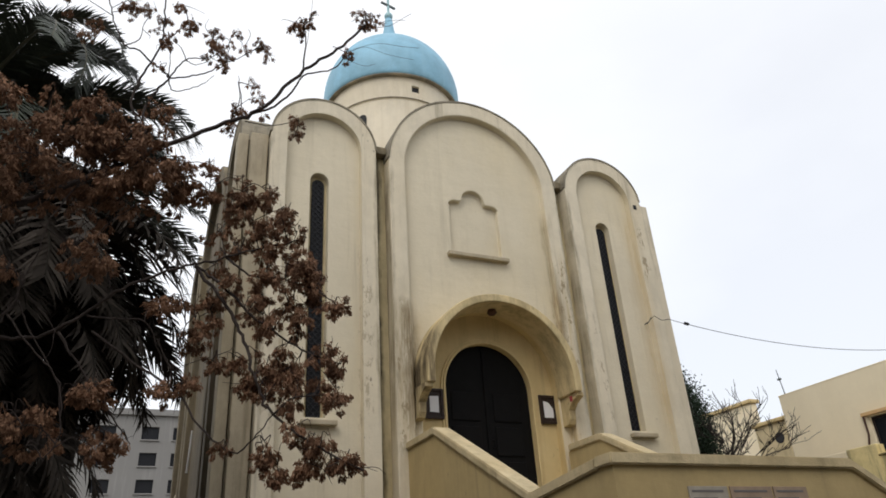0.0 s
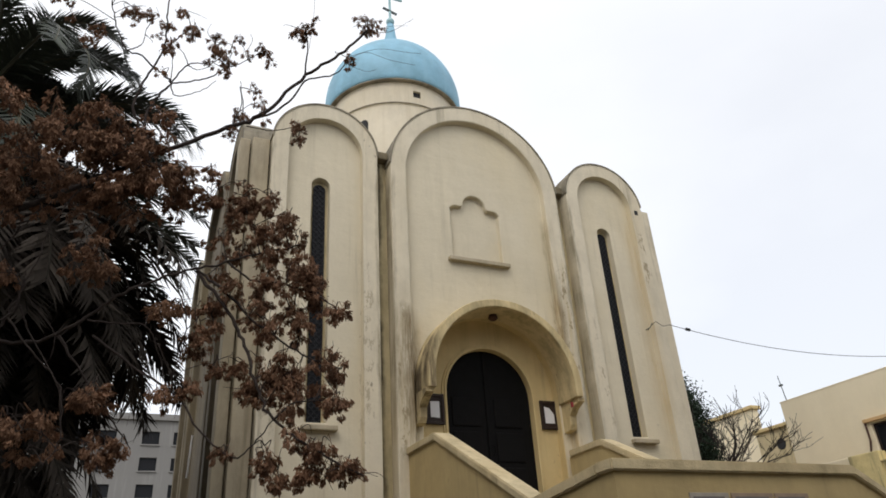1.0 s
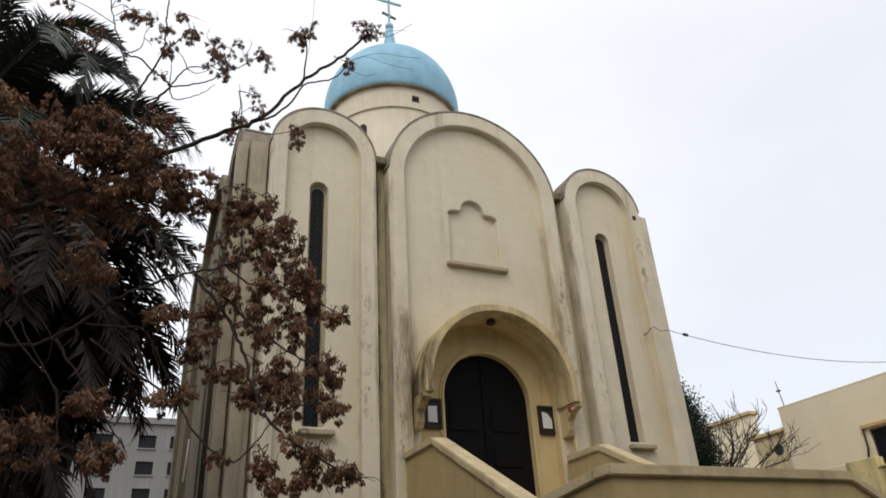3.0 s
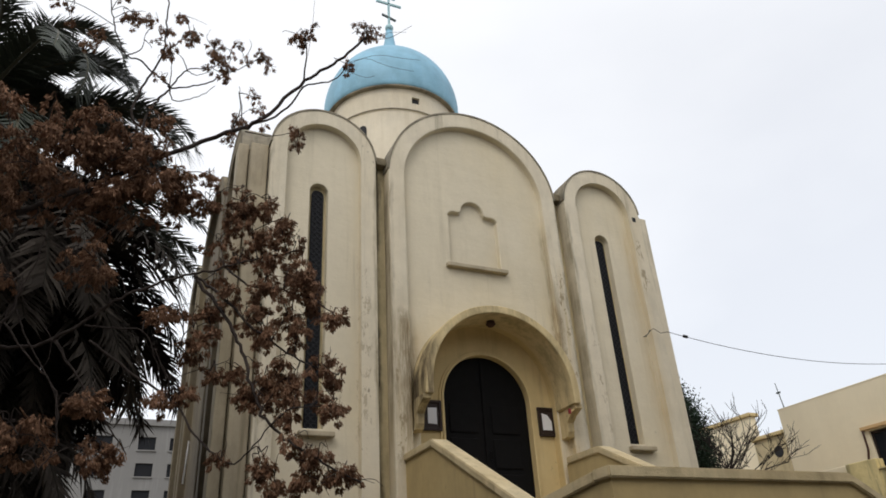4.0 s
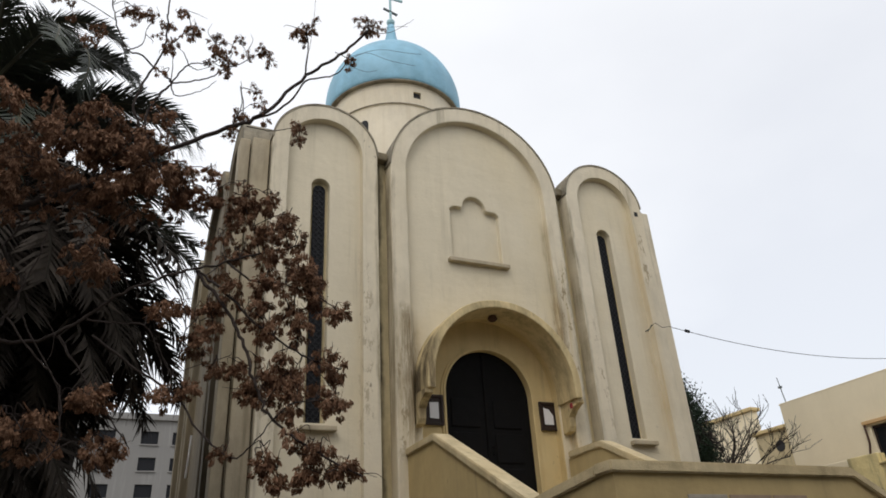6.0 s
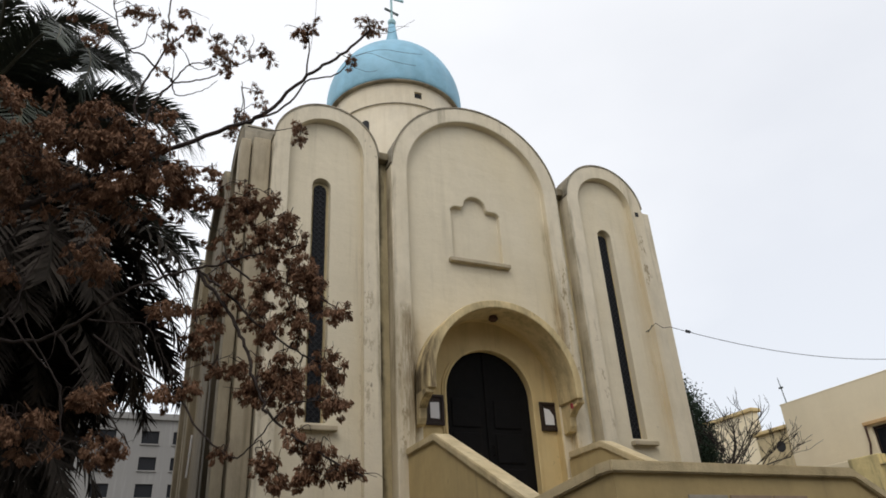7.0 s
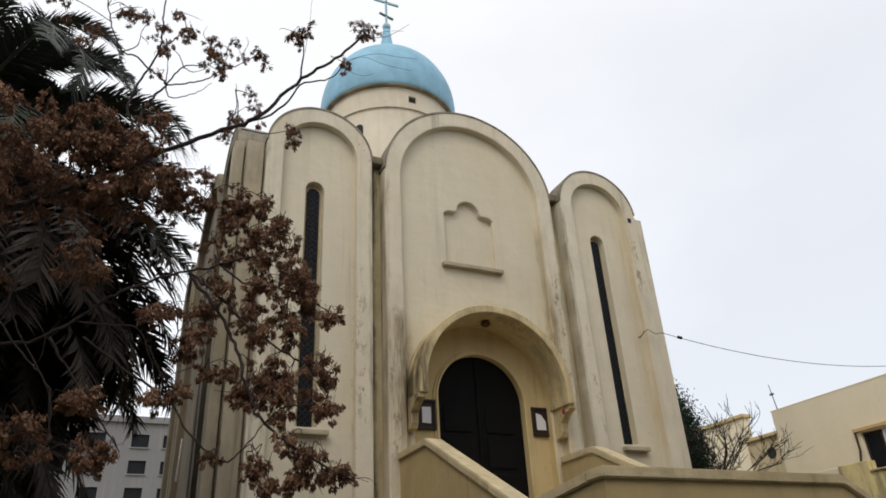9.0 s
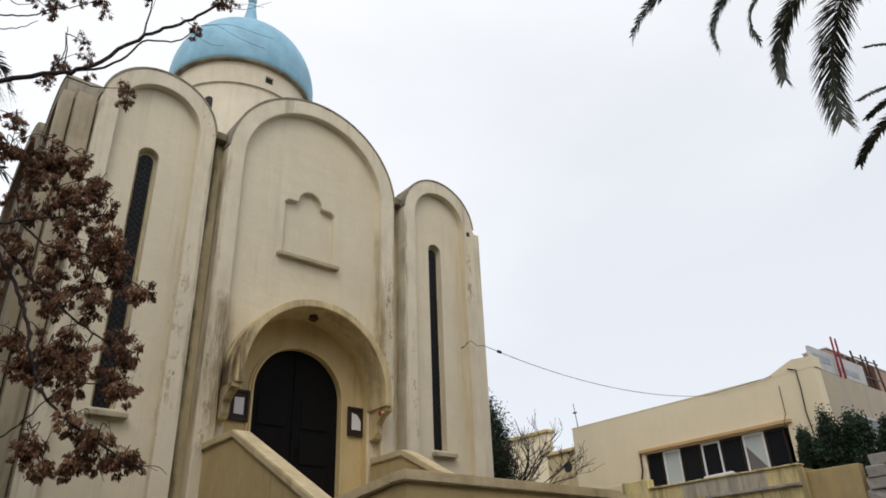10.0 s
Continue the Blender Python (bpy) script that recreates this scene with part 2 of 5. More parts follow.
PALM_LEAF = material("palm_leaflet", (0.050, 0.060, 0.042), rough=0.5, vary=0.35, scale=4.0, bump=0.0, random_amount=0.4, spec=0.4)
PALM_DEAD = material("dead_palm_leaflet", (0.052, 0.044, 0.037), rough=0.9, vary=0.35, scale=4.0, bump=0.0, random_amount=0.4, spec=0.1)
RACHIS = material("palm_rachis", (0.09, 0.085, 0.055), rough=0.5, vary=0.2, scale=6.0, bump=0.1)
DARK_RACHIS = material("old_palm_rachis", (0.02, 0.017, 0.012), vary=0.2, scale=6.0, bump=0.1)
PALM_BARK = material("palm_bark", (0.05, 0.038, 0.028), vary=0.4, scale=8.0, bump=0.6, grain=30)
GROUND = material("dusty_ground", (0.14, 0.12, 0.09), vary=0.25, scale=0.6, bump=0.3)
STEP = material("stone_step", (0.42, 0.38, 0.30), vary=0.15, scale=3.0, bump=0.2, mold=0.1)
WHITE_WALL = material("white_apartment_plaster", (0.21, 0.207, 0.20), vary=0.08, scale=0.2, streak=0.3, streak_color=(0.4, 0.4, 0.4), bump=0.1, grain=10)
ANNEX = material("annex_plaster", (0.82, 0.725, 0.53), vary=0.05, scale=0.5, streak=0.1, streak_color=(0.5, 0.43, 0.3), stain=0.1, bump=0.08, mold=0.02, trowel=0.06)
STAINED = material("stained_yellow_parapet", (0.72, 0.60, 0.30), vary=0.2, scale=1.2, streak=0.3, streak_color=(0.12, 0.10, 0.06), stain=0.4, stain_color=(0.50, 0.43, 0.28), bump=0.3, mold=0.12, drips=0.8, grime=0.5)
GREY_PATCH = material("grey_plaster_patch", (0.50, 0.45, 0.36), vary=0.15, scale=2.0, streak=0.3, streak_color=(0.16, 0.14, 0.1), stain=0.3, bump=0.3, mold=0.12, drips=0.8, grime=0.35)
PALE_PANE = material("pale_bluish_pane", (0.50, 0.55, 0.55), rough=0.35, vary=0.08, scale=2.0, bump=0.0)
SIGN_WHITE = material("dull_white_board", (0.52, 0.53, 0.54), rough=0.6, vary=0.1, scale=2.0, streak=0.3, bump=0.02)
# greyer copy of ANNEX with the end wall's shade put into its colour
ANNEX_END = material("annex_shaded_end_plaster", (0.47, 0.42, 0.34), vary=0.1, scale=0.8, streak=0.4, streak_color=(0.3, 0.26, 0.2), stain=0.3, bump=0.15, mold=0.06)
PEACH = material("peach_lintel_paint", (0.60, 0.40, 0.20), vary=0.1, scale=2.0, bump=0.1)
WHITE_PAINT = material("white_paint", (0.74, 0.74, 0.74), rough=0.5, vary=0.05, scale=3.0, bump=0.05)
SALMON = material("salmon_plaster", (0.42, 0.30, 0.24), vary=0.12, scale=0.8, streak=0.3, streak_color=(0.2, 0.14, 0.1), bump=0.15)
RUST = material("brown_timber", (0.10, 0.055, 0.04), vary=0.3, scale=4.0, bump=0.2)
RED = material("red_paint", (0.26, 0.03, 0.035), rough=0.5, vary=0.1, bump=0.05)
SIGN_BLUE = material("faded_blue_print", (0.38, 0.43, 0.48), vary=0.2, scale=3.0, bump=0.0)
BUSH = material("dark_leaf", (0.03, 0.055, 0.03), rough=0.6, vary=0.35, scale=5.0, bump=0.0, random_amount=0.45)
CYPRESS = material("cypress_leaf", (0.022, 0.042, 0.022), rough=0.7, vary=0.35, scale=5.0, bump=0.0, random_amount=0.4)
RUBBLE = material("grey_rubble", (0.42, 0.39, 0.36), vary=0.25, scale=3.0, bump=0.4, mold=0.3)
RUBBER = material("black_rubber", (0.012, 0.012, 0.014), rough=0.5, vary=0.1, bump=0.0)
DARK_ROOM = material("dark_interior", (0.03, 0.03, 0.032), vary=0.2, scale=1.0, bump=0.0)


def glass(name, color, rough, gloss=0.5):
    m = bpy.data.materials.new(name)
    m.use_nodes = True
    b = m.node_tree.nodes["Principled BSDF"]
    b.inputs["Base Color"].default_value = (*color, 1)
    b.inputs["Roughness"].default_value = rough
    b.inputs["Specular IOR Level"].default_value = gloss
    return m


DARK_GLASS = glass("dark_window_glass", (0.012, 0.014, 0.018), 0.12)
FAR_GLASS = glass("far_window_glass", (0.012, 0.013, 0.016), 0.4, 0.15)
SLIT_GLASS = glass("slit_window_glass", (0.010, 0.010, 0.012), 0.4, 0.12)


# ---- building helpers ----
def thing(name, place, label, category, group="", kind=""):
    e = new(name)
    e.location = place
    return tagged(e, label, category, group, kind)


def part(name, bm, mat, parent, label="", m=None, smooth=False):
    """One mesh object under a thing; coordinates are those of the thing."""
    if isinstance(bm, bmesh.types.BMesh):
        me = bpy.data.meshes.new(name)
        bm.normal_update()
        bm.to_mesh(me)
        bm.free()
    else:
        me = bm
    if not me.materials:
        for one in mat if isinstance(mat, tuple) else (mat,):
            me.materials.append(one)
    if smooth:
        me.polygons.foreach_set("use_smooth", [True] * len(me.polygons))
    ob = new(name, me)
    ob.parent = parent
    if m is not None:
        ob.matrix_local = m
    if label:
        ob["label"] = label
    return ob


def box(x0, x1, y0, y1, z0, z1, bevel=0.0, bm=None):
    bm = bm or bmesh.new()
    r = bmesh.ops.create_cube(bm, size=1.0)
    bmesh.ops.transform(bm, matrix=Matrix.Translation(((x0 + x1) / 2, (y0 + y1) / 2, (z0 + z1) / 2)) @ Matrix.Diagonal((x1 - x0, y1 - y0, z1 - z0, 1)), verts=r["verts"])
    if bevel:
        edges = list({e for v in r["verts"] for e in v.link_edges})
        bmesh.ops.bevel(bm, geom=edges, offset=bevel, segments=2, affect="EDGES", profile=0.6)
    return bm


def prism(outline, y0, y1, bm=None):
    """A closed prism: the outline in x and z, from y0 to y1."""
    bm = bm or bmesh.new()
    a = [bm.verts.new((x, y0, z)) for x, z in outline]
    c = [bm.verts.new((x, y1, z)) for x, z in outline]
    bm.faces.new(a)
    bm.faces.new(c[::-1])
    k = len(a)
    for i in range(k):
        bm.faces.new((a[i], c[i], c[(i + 1) % k], a[(i + 1) % k]))
    bmesh.ops.recalc_face_normals(bm, faces=bm.faces)
    return bm


def profile_x(outline, x0, x1):
    """A closed prism: the outline in y and z, from x0 to x1."""
    bm = prism(outline, x0, x1)
    for v in bm.verts:
        v.co = Vector((v.co.y, v.co.x, v.co.z))
    bmesh.ops.recalc_face_normals(bm, faces=bm.faces)
    return bm


def arch(cx, hw, z0, spring, n=28, rise=1.0):
    pts = [(cx - hw, z0), (cx + hw, z0)]
    pts += [(cx + hw * math.cos(math.pi * i / n), spring + rise * hw * math.sin(math.pi * i / n)) for i in range(n + 1)]
    return pts


def carve(bm, cutters, bevel=0.0, segments=2):
    """The mesh of bm with the cutters taken out and its edges softened."""
    def temp(b):
        me = bpy.data.meshes.new("temp")
        b.to_mesh(me)
        b.free()
        return new("temp", me)
    ob = temp(bm)
    cuts = [temp(c) for c in cutters]
    for c in cuts:
        md = ob.modifiers.new("cut", "BOOLEAN")
        md.operation, md.solver, md.object = "DIFFERENCE", "EXACT", c
    if bevel:
        md = ob.modifiers.new("soft", "BEVEL")
        md.width, md.segments, md.limit_method, md.angle_limit = bevel, segments, "ANGLE", radians(40)
    dg = bpy.context.evaluated_depsgraph_get()
    me = bpy.data.meshes.new_from_object(ob.evaluated_get(dg))
    for o in (ob, *cuts):
        old = o.data
        bpy.data.objects.remove(o)
        bpy.data.meshes.remove(old)
    me.materials.clear()
    return me


def lathe(profile, n=64, bm=None, at=(0, 0)):
    """A turned body: radius and height pairs round the z axis."""
    bm = bm or bmesh.new()
    rings = []
    for r, z in profile:
        rings.append([bm.verts.new((at[0] + r * math.cos(2 * math.pi * i / n), at[1] + r * math.sin(2 * math.pi * i / n), z)) for i in range(n)])
    for a, c in zip(rings, rings[1:]):
        for i in range(n):
            bm.faces.new((a[i], a[(i + 1) % n], c[(i + 1) % n], c[i]))
    bm.faces.new(rings[0][::-1])
    bm.faces.new(rings[-1])
    return bm


def smooth_line(points, steps=5):
    p = [Vector(q) for q in points]
    p = [p[0] * 2 - p[1]] + p + [p[-1] * 2 - p[-2]]
    out = []
    for a, b, c, d in zip(p, p[1:], p[2:], p[3:]):
        for i in range(steps):
            t = i / steps
            out.append(0.5 * ((2 * b) + (c - a) * t + (2 * a - 5 * b + 4 * c - d) * t * t + (3 * b - a - 3 * c + d) * t ** 3))
    out.append(p[-2])
    return out


def tube(points, r0, r1, sides=7, bm=None, power=1.0):
    bm = bm or bmesh.new()
    rings, k = [], len(points) - 1
    side = Vector((0.3, 0.9, 0.2))
    for i, q in enumerate(points):
        d = (points[min(i + 1, k)] - points[max(i - 1, 0)]).normalized()
        side = (side - d * side.dot(d)).normalized()
        up = d.cross(side)
        r = r0 + (r1 - r0) * (i / k) ** power
        rings.append([bm.verts.new(q + (side * math.cos(2 * math.pi * j / sides) + up * math.sin(2 * math.pi * j / sides)) * r) for j in range(sides)])
    for a, c in zip(rings, rings[1:]):
        for j in range(sides):
            bm.faces.new((a[j], a[(j + 1) % sides], c[(j + 1) % sides], c[j]))
    bm.faces.new(rings[0][::-1])
    bm.faces.new(rings[-1])
    return bm


# ---- ground ----
bm = bmesh.new()
bmesh.ops.create_grid(bm, x_segments=40, y_segments=40, size=1500)
tagged(part("ground", bm, GROUND, None), "bare dusty pale ground of the churchyard", "ground", kind="structure")

# plain unseen walls close the yard, added to cut low southern and western skylight
tagged(part("wall_south", box(-13.4, 30, -18.4, -18.0, 0, 11.0), WHITE_WALL, None), "plain unseen wall added to cut the low southern sky", "wall", kind="structure")
tagged(part("wall_west", box(-13.8, -13.4, -18.4, 9, 0, 9.5), WHITE_WALL, None), "plain unseen wall added to dim the church west side", "wall", kind="structure")

# ---- the church: four alike sides round the dome, the front one with the porch ----
CY = 4.95
church = thing("church", (0, CY, 0), "cream plastered domed church with arched wall bays and blue dome", "church")
FRONT = -CY
BAY_X, BAY_HW, BAY_SPRING = 3.39, 1.075, 10.06
MID_HW, MID_SPRING = 2.03, 9.91
RECESS, THICK = 0.165, 0.5


def two_coats(me):
    """The raised rim of a bay is the second material slot."""
    for p in me.polygons:
        if p.center.y < FRONT + 0.06:
            p.material_index = 1
    return me


def side_bay(cx):
    slab = prism(arch(cx, BAY_HW, 0, BAY_SPRING), FRONT, FRONT + THICK)
    inner = prism(arch(cx, BAY_HW - 0.32, -1, BAY_SPRING - 0.02), FRONT - 1, FRONT + RECESS)
    slit = prism(arch(cx - 0.06, 0.185, 4.56, 9.25, 14), FRONT - 1, FRONT + RECESS + 0.16)
    core = prism(arch(cx - 0.06, 0.115, 4.58, 9.21, 12), FRONT - 1, FRONT + THICK + 1)
    return two_coats(carve(slab, [inner, slit, core], 0.035, 3))


def mid_bay(front):
    slab = prism(arch(0, MID_HW, 0, MID_SPRING, 40), FRONT, FRONT + THICK)
    inner = prism(arch(0, MID_HW - 0.35, -1, MID_SPRING - 0.02, 40), FRONT - 1, FRONT + RECESS)
    w = 0.58
    niche = [(-w, 8.06), (w, 8.06), (w, 9.18)]
    niche += [(w - 0.14 + 0.16 * math.cos(a), 9.18 + 0.13 * math.sin(a)) for a in [math.pi * i / 16 for i in range(1, 9)]]
    niche += [(0.30, 9.31)]
    niche += [(0.27 * math.cos(a), 9.36 + 0.26 * math.sin(a)) for a in [math.pi * i / 12 for i in range(0, 13)]]
    niche += [(-0.30, 9.31)]
    niche += [(-(w - 0.14) + 0.16 * math.cos(a), 9.18 + 0.13 * math.sin(a)) for a in [math.pi * i / 16 for i in range(8, 16)]]
    niche += [(-w, 9.18)]
    cuts = [inner, prism([(x - 0.05, z + 0.05 * (z > 9)) for x, z in niche], FRONT - 1, FRONT + RECESS + 0.12)]
    if front:
        cuts.append(prism(arch(0, 1.47, 3.15, 5.36, 36), FRONT - 1, FRONT + THICK + 1))
    return two_coats(carve(slab, cuts, 0.035, 3))


def slit_pane(cx):
    return prism(arch(cx - 0.06, 0.125, 4.57, 9.22, 12), FRONT + 0.285, FRONT + 0.305)


def slit_lattice(cx):
    """Two columns of round lights between lead bars."""
    bm = bmesh.new()
    y = FRONT + 0.268
    for i in range(40):
        z = 4.64 + i * 0.118
        for sx in (-0.055, 0.055):
            for j in range(8):
                a, c = 2 * math.pi * j / 8, 2 * math.pi * (j + 1) / 8
                q = [bm.verts.new((cx - 0.06 + sx + r * math.cos(t), y, z + r * math.sin(t))) for r, t in ((0.056, a), (0.056, c), (0.04, c), (0.04, a))]
                f = bm.faces.new(q)
    r = bmesh.ops.extrude_face_region(bm, geom=list(bm.faces))
    bmesh.ops.translate(bm, vec=(0, 0.018, 0), verts=[v for v in r["geom"] if isinstance(v, bmesh.types.BMVert)])
    return bm


def sill(cx, hw, z, out):
    return box(cx - hw, cx + hw, FRONT + RECESS - out, FRONT + RECESS + 0.05, z - 0.085, z, 0.015)


def roof_edge(cx, hw, spring):
    """The thin weathered capping along the top of a bay's arch."""
    outer = [(cx + (hw + 0.025) * math.cos(a), spring + (hw + 0.025) * math.sin(a)) for a in [math.pi * (0.02 + 0.96 * i / 40) for i in range(41)]]
    inner = [(cx + (hw - 0.012) * math.cos(a), spring + (hw - 0.012) * math.sin(a)) for a in [math.pi * (0.98 - 0.96 * i / 40) for i in range(41)]]
    return prism(outer + inner, FRONT - 0.015, FRONT + THICK + 0.1)


EDGES = {}
left_me, right_me, side_mid_me = side_bay(-BAY_X), side_bay(BAY_X), mid_bay(False)
side_left_me, side_right_me = left_me.copy(), right_me.copy()
made = {}
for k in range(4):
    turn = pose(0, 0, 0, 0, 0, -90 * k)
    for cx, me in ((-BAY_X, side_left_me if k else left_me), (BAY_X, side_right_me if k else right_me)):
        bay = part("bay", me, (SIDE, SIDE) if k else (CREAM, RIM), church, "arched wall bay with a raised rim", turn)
        if k == 0:
            made[cx] = (slit_pane(cx), slit_lattice(cx), sill(cx, 0.31, 4.5, 0.13))
        EDGES[cx] = part("roof_edge", EDGES.get(cx) or roof_edge(cx, BAY_HW, BAY_SPRING), CAP, bay, "thin grey weathered capping").data
        w = part("window", made[cx][0], SLIT_GLASS, bay, "tall narrow slit window with dark glass")
        lt = part("lattice", made[cx][1], LEAD, bay)
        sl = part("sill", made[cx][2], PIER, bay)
        made[cx] = (w.data, lt.data, sl.data)
    if k:
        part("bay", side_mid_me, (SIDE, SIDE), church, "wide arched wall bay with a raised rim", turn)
front_mid = part("bay", mid_bay(True), (CREAM, RIM), church, "wide arched wall bay with a blind trefoil niche over the porch")
part("roof_edge", roof_edge(0, MID_HW, MID_SPRING), CAP, front_mid, "thin grey weathered capping")
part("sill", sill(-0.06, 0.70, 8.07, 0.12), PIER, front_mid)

# the body behind the bays shows in the joints between them
body = prism([(-4.5, 0), (4.5, 0), (4.5, 10.2), (-4.5, 10.2)], FRONT + 0.32, -FRONT - 0.32)
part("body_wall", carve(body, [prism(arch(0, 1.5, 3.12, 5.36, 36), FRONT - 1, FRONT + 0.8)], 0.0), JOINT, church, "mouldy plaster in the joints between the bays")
for k in range(4):
    turn = pose(0, 0, 0, 0, 0, -90 * k)
    # PIER darkens the piers for the trees' shade; RIM leaves one pale
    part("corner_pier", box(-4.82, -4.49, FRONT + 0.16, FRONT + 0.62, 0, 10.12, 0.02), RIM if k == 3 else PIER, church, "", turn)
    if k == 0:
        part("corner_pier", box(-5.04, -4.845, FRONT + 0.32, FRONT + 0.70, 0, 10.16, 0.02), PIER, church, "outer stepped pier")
    for sx in (-1, 1):
        x = sx * 2.175
        part("rain_spout", box(x - 0.14, x + 0.14, FRONT + 0.12, FRONT + 0.9, 10.16, 10.34, 0.03), SPOUT, church, "mouldy stone spout between two bays", turn)
part("down_pipe", tube([Vector((-5.0, 4.42 - CY, 5.25)), Vector((-5.01, 4.45 - CY, 4.8)), Vector((-5.02, 4.55 - CY, 4.4))], 0.022, 0.022, 8), WHITE_PAINT, church, "short pale pipe on the side wall")
# vaulted roof over each bay, and the drum
for k in range(2):
    turn = pose(0, 0, 0, 0, 0, 90 * k)
    part("roof", prism(arch(0, MID_HW - 0.2, 9.5, MID_SPRING, 30), FRONT + 0.45, -FRONT - 0.45), RIM, church, "plastered barrel roof", turn)
    for cx in (-BAY_X, BAY_X):
        part("roof", prism(arch(cx, BAY_HW - 0.15, 9.5, BAY_SPRING, 24), FRONT + 0.45, -FRONT - 0.45), RIM, church, "plastered barrel roof", turn)

drum = carve(lathe([(1.94, 10.0), (1.94, 14.32), (1.96, 14.34), (1.96, 14.38), (1.92, 14.40), (1.92, 15.16)], 80),
             [box(-0.115, 0.115, -2.4, -1.6, 14.64, 14.87), ], 0.0)
part("drum", drum, DRUM, church, "round plastered drum with a square vent hole", smooth=False)
part("dome_edge", lathe([(1.9, 15.13), (2.045, 15.13), (2.05, 15.16), (2.03, 15.185), (1.9, 15.185)], 96), CAP, church, "thin dark weathered edge under the dome")
part("string_course", lathe([(1.9, 14.34), (1.985, 14.345), (1.985, 14.37), (1.9, 14.39)], 80), CAP, church)
part("vent", box(-0.13, 0.13, -1.85, -1.8, 14.6, 14.9), DARK_ROOM, church)
for a in range(8):
    q = radians(-136 + a * 45)
    bm = prism(arch(0, 0.12, 12.9, 13.78, 10), -1.955, -1.9)
    part("drum_window", bm, DARK_ROOM, church, "small dark arched drum window", pose(0, 0, 0, 0, 0, math.degrees(q) + 90))
profile = [(1.9, 15.18), (2.02, 15.18)]
profile += [(2.09 * math.cos(t), 15.6 + (2.25 if t > 0 else 2.0) * math.sin(t)) for t in [radians(-11 + i * 97 / 30) for i in range(30)]]
profile += [(0.58, 17.76), (0.38, 17.95), (0.26, 18.25), (0.17, 18.75), (0.12, 19.2)]
dome = part("dome", lathe(profile, 96), BLUE, church, "light blue painted dome with a cone on top", smooth=True)
bm = bmesh.new()
bmesh.ops.create_uvsphere(bm, u_segments=20, v_segments=12, radius=0.14)
bmesh.ops.translate(bm, vec=(0, 0, 19.36), verts=bm.verts)
part("finial_ball", bm, PALE_BLUE, dome, smooth=True)
bm = box(-0.035, 0.035, -0.03, 0.03, 19.45, 21.05, 0.01)
box(-0.45, 0.45, -0.03, 0.03, 20.46, 20.54, 0.01, bm)
box(-0.24, 0.24, -0.03, 0.03, 20.76, 20.83, 0.01, bm)
low = bmesh.new()
box(-0.26, 0.26, -0.03, 0.03, -0.035, 0.035, 0.01, low)
bmesh.ops.transform(low, matrix=Matrix.Translation((0, 0, 19.86)) @ Matrix.Rotation(radians(16), 4, "Y"), verts=low.verts)
part("cross", bm, PALE_BLUE, dome, "weathered iron cross")
part("cross_bar", low, IRON, dome)

# porch: hood, recess, door
hood = carve(prism(arch(0, 1.61, 5.12, 5.345, 40), FRONT - 0.48, FRONT + 0.186), [prism(arch(0, 1.455, 4, 5.345, 40), FRONT - 1, FRONT + 1)], 0.02)
part("hood", hood, HOOD, church, "projecting round arched porch hood in ochre plaster")
DOOR_Y = FRONT + 0.36
back = carve(prism(arch(0, 1.52, 3.1, 5.38, 36), DOOR_Y, DOOR_Y + 0.3), [prism(arch(0.02, 0.935, 3.0, 5.28, 30), DOOR_Y - 1, DOOR_Y + 1)], 0.015)
part("porch_wall", back, OCHRE, church, "ochre plaster wall round the door")
lining = carve(prism(arch(0, 1.515, 3.1, 5.36, 36), FRONT + 0.19, DOOR_Y + 0.02), [prism(arch(0, 1.455, 3.0, 5.36, 36), FRONT - 1, FRONT + 1)])
part("porch_lining", lining, OCHRE, church)
for r0, r1, out in ((0.98, 0.93, 0.05), (1.025, 0.977, 0.03)):
    ring = carve(prism(arch(0.02, r0, 3.12, 5.28, 36), DOOR_Y - out, DOOR_Y + 0.02), [prism(arch(0.02, r1, 3.0, 5.28, 36), DOOR_Y - 1, DOOR_Y + 1)], 0.012)
    part("door_frame", ring, OCHRE, church, "moulded ochre door surround")
for sx in (-1, 1):
    prof = [(FRONT + 0.2, 4.56), (FRONT - 0.02, 4.59), (FRONT - 0.07, 4.68), (FRONT - 0.09, 4.85), (FRONT - 0.2, 4.95), (FRONT - 0.42, 5.05), (FRONT - 0.42, 5.12), (FRONT + 0.2, 5.12)]
    bm = profile_x(prof, sx * 1.50, sx * 1.65)
    part("corbel", bm, HOOD, church, "scrolled plaster bracket under the hood")

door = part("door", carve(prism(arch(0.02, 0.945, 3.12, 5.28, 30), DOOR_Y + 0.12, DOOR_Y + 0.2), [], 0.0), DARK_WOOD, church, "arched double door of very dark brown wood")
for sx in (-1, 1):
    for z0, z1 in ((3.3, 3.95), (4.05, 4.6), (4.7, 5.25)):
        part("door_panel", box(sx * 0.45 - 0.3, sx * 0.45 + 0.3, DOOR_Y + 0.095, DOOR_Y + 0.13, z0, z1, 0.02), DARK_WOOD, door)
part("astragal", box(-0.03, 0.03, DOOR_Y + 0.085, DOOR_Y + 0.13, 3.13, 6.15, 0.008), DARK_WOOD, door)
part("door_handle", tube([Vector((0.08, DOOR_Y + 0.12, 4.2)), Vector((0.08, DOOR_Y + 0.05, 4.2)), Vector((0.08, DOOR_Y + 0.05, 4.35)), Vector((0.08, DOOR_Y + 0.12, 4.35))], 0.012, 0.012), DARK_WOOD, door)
# square drain hole with a short spout in the rim of the bays
part("drain_hole", box(-0.05, 0.05, -0.006, 0.02, -0.06, 0.06, 0.004), DARK_ROOM, church, "", Matrix.Translation((4.30, FRONT, 9.95)))


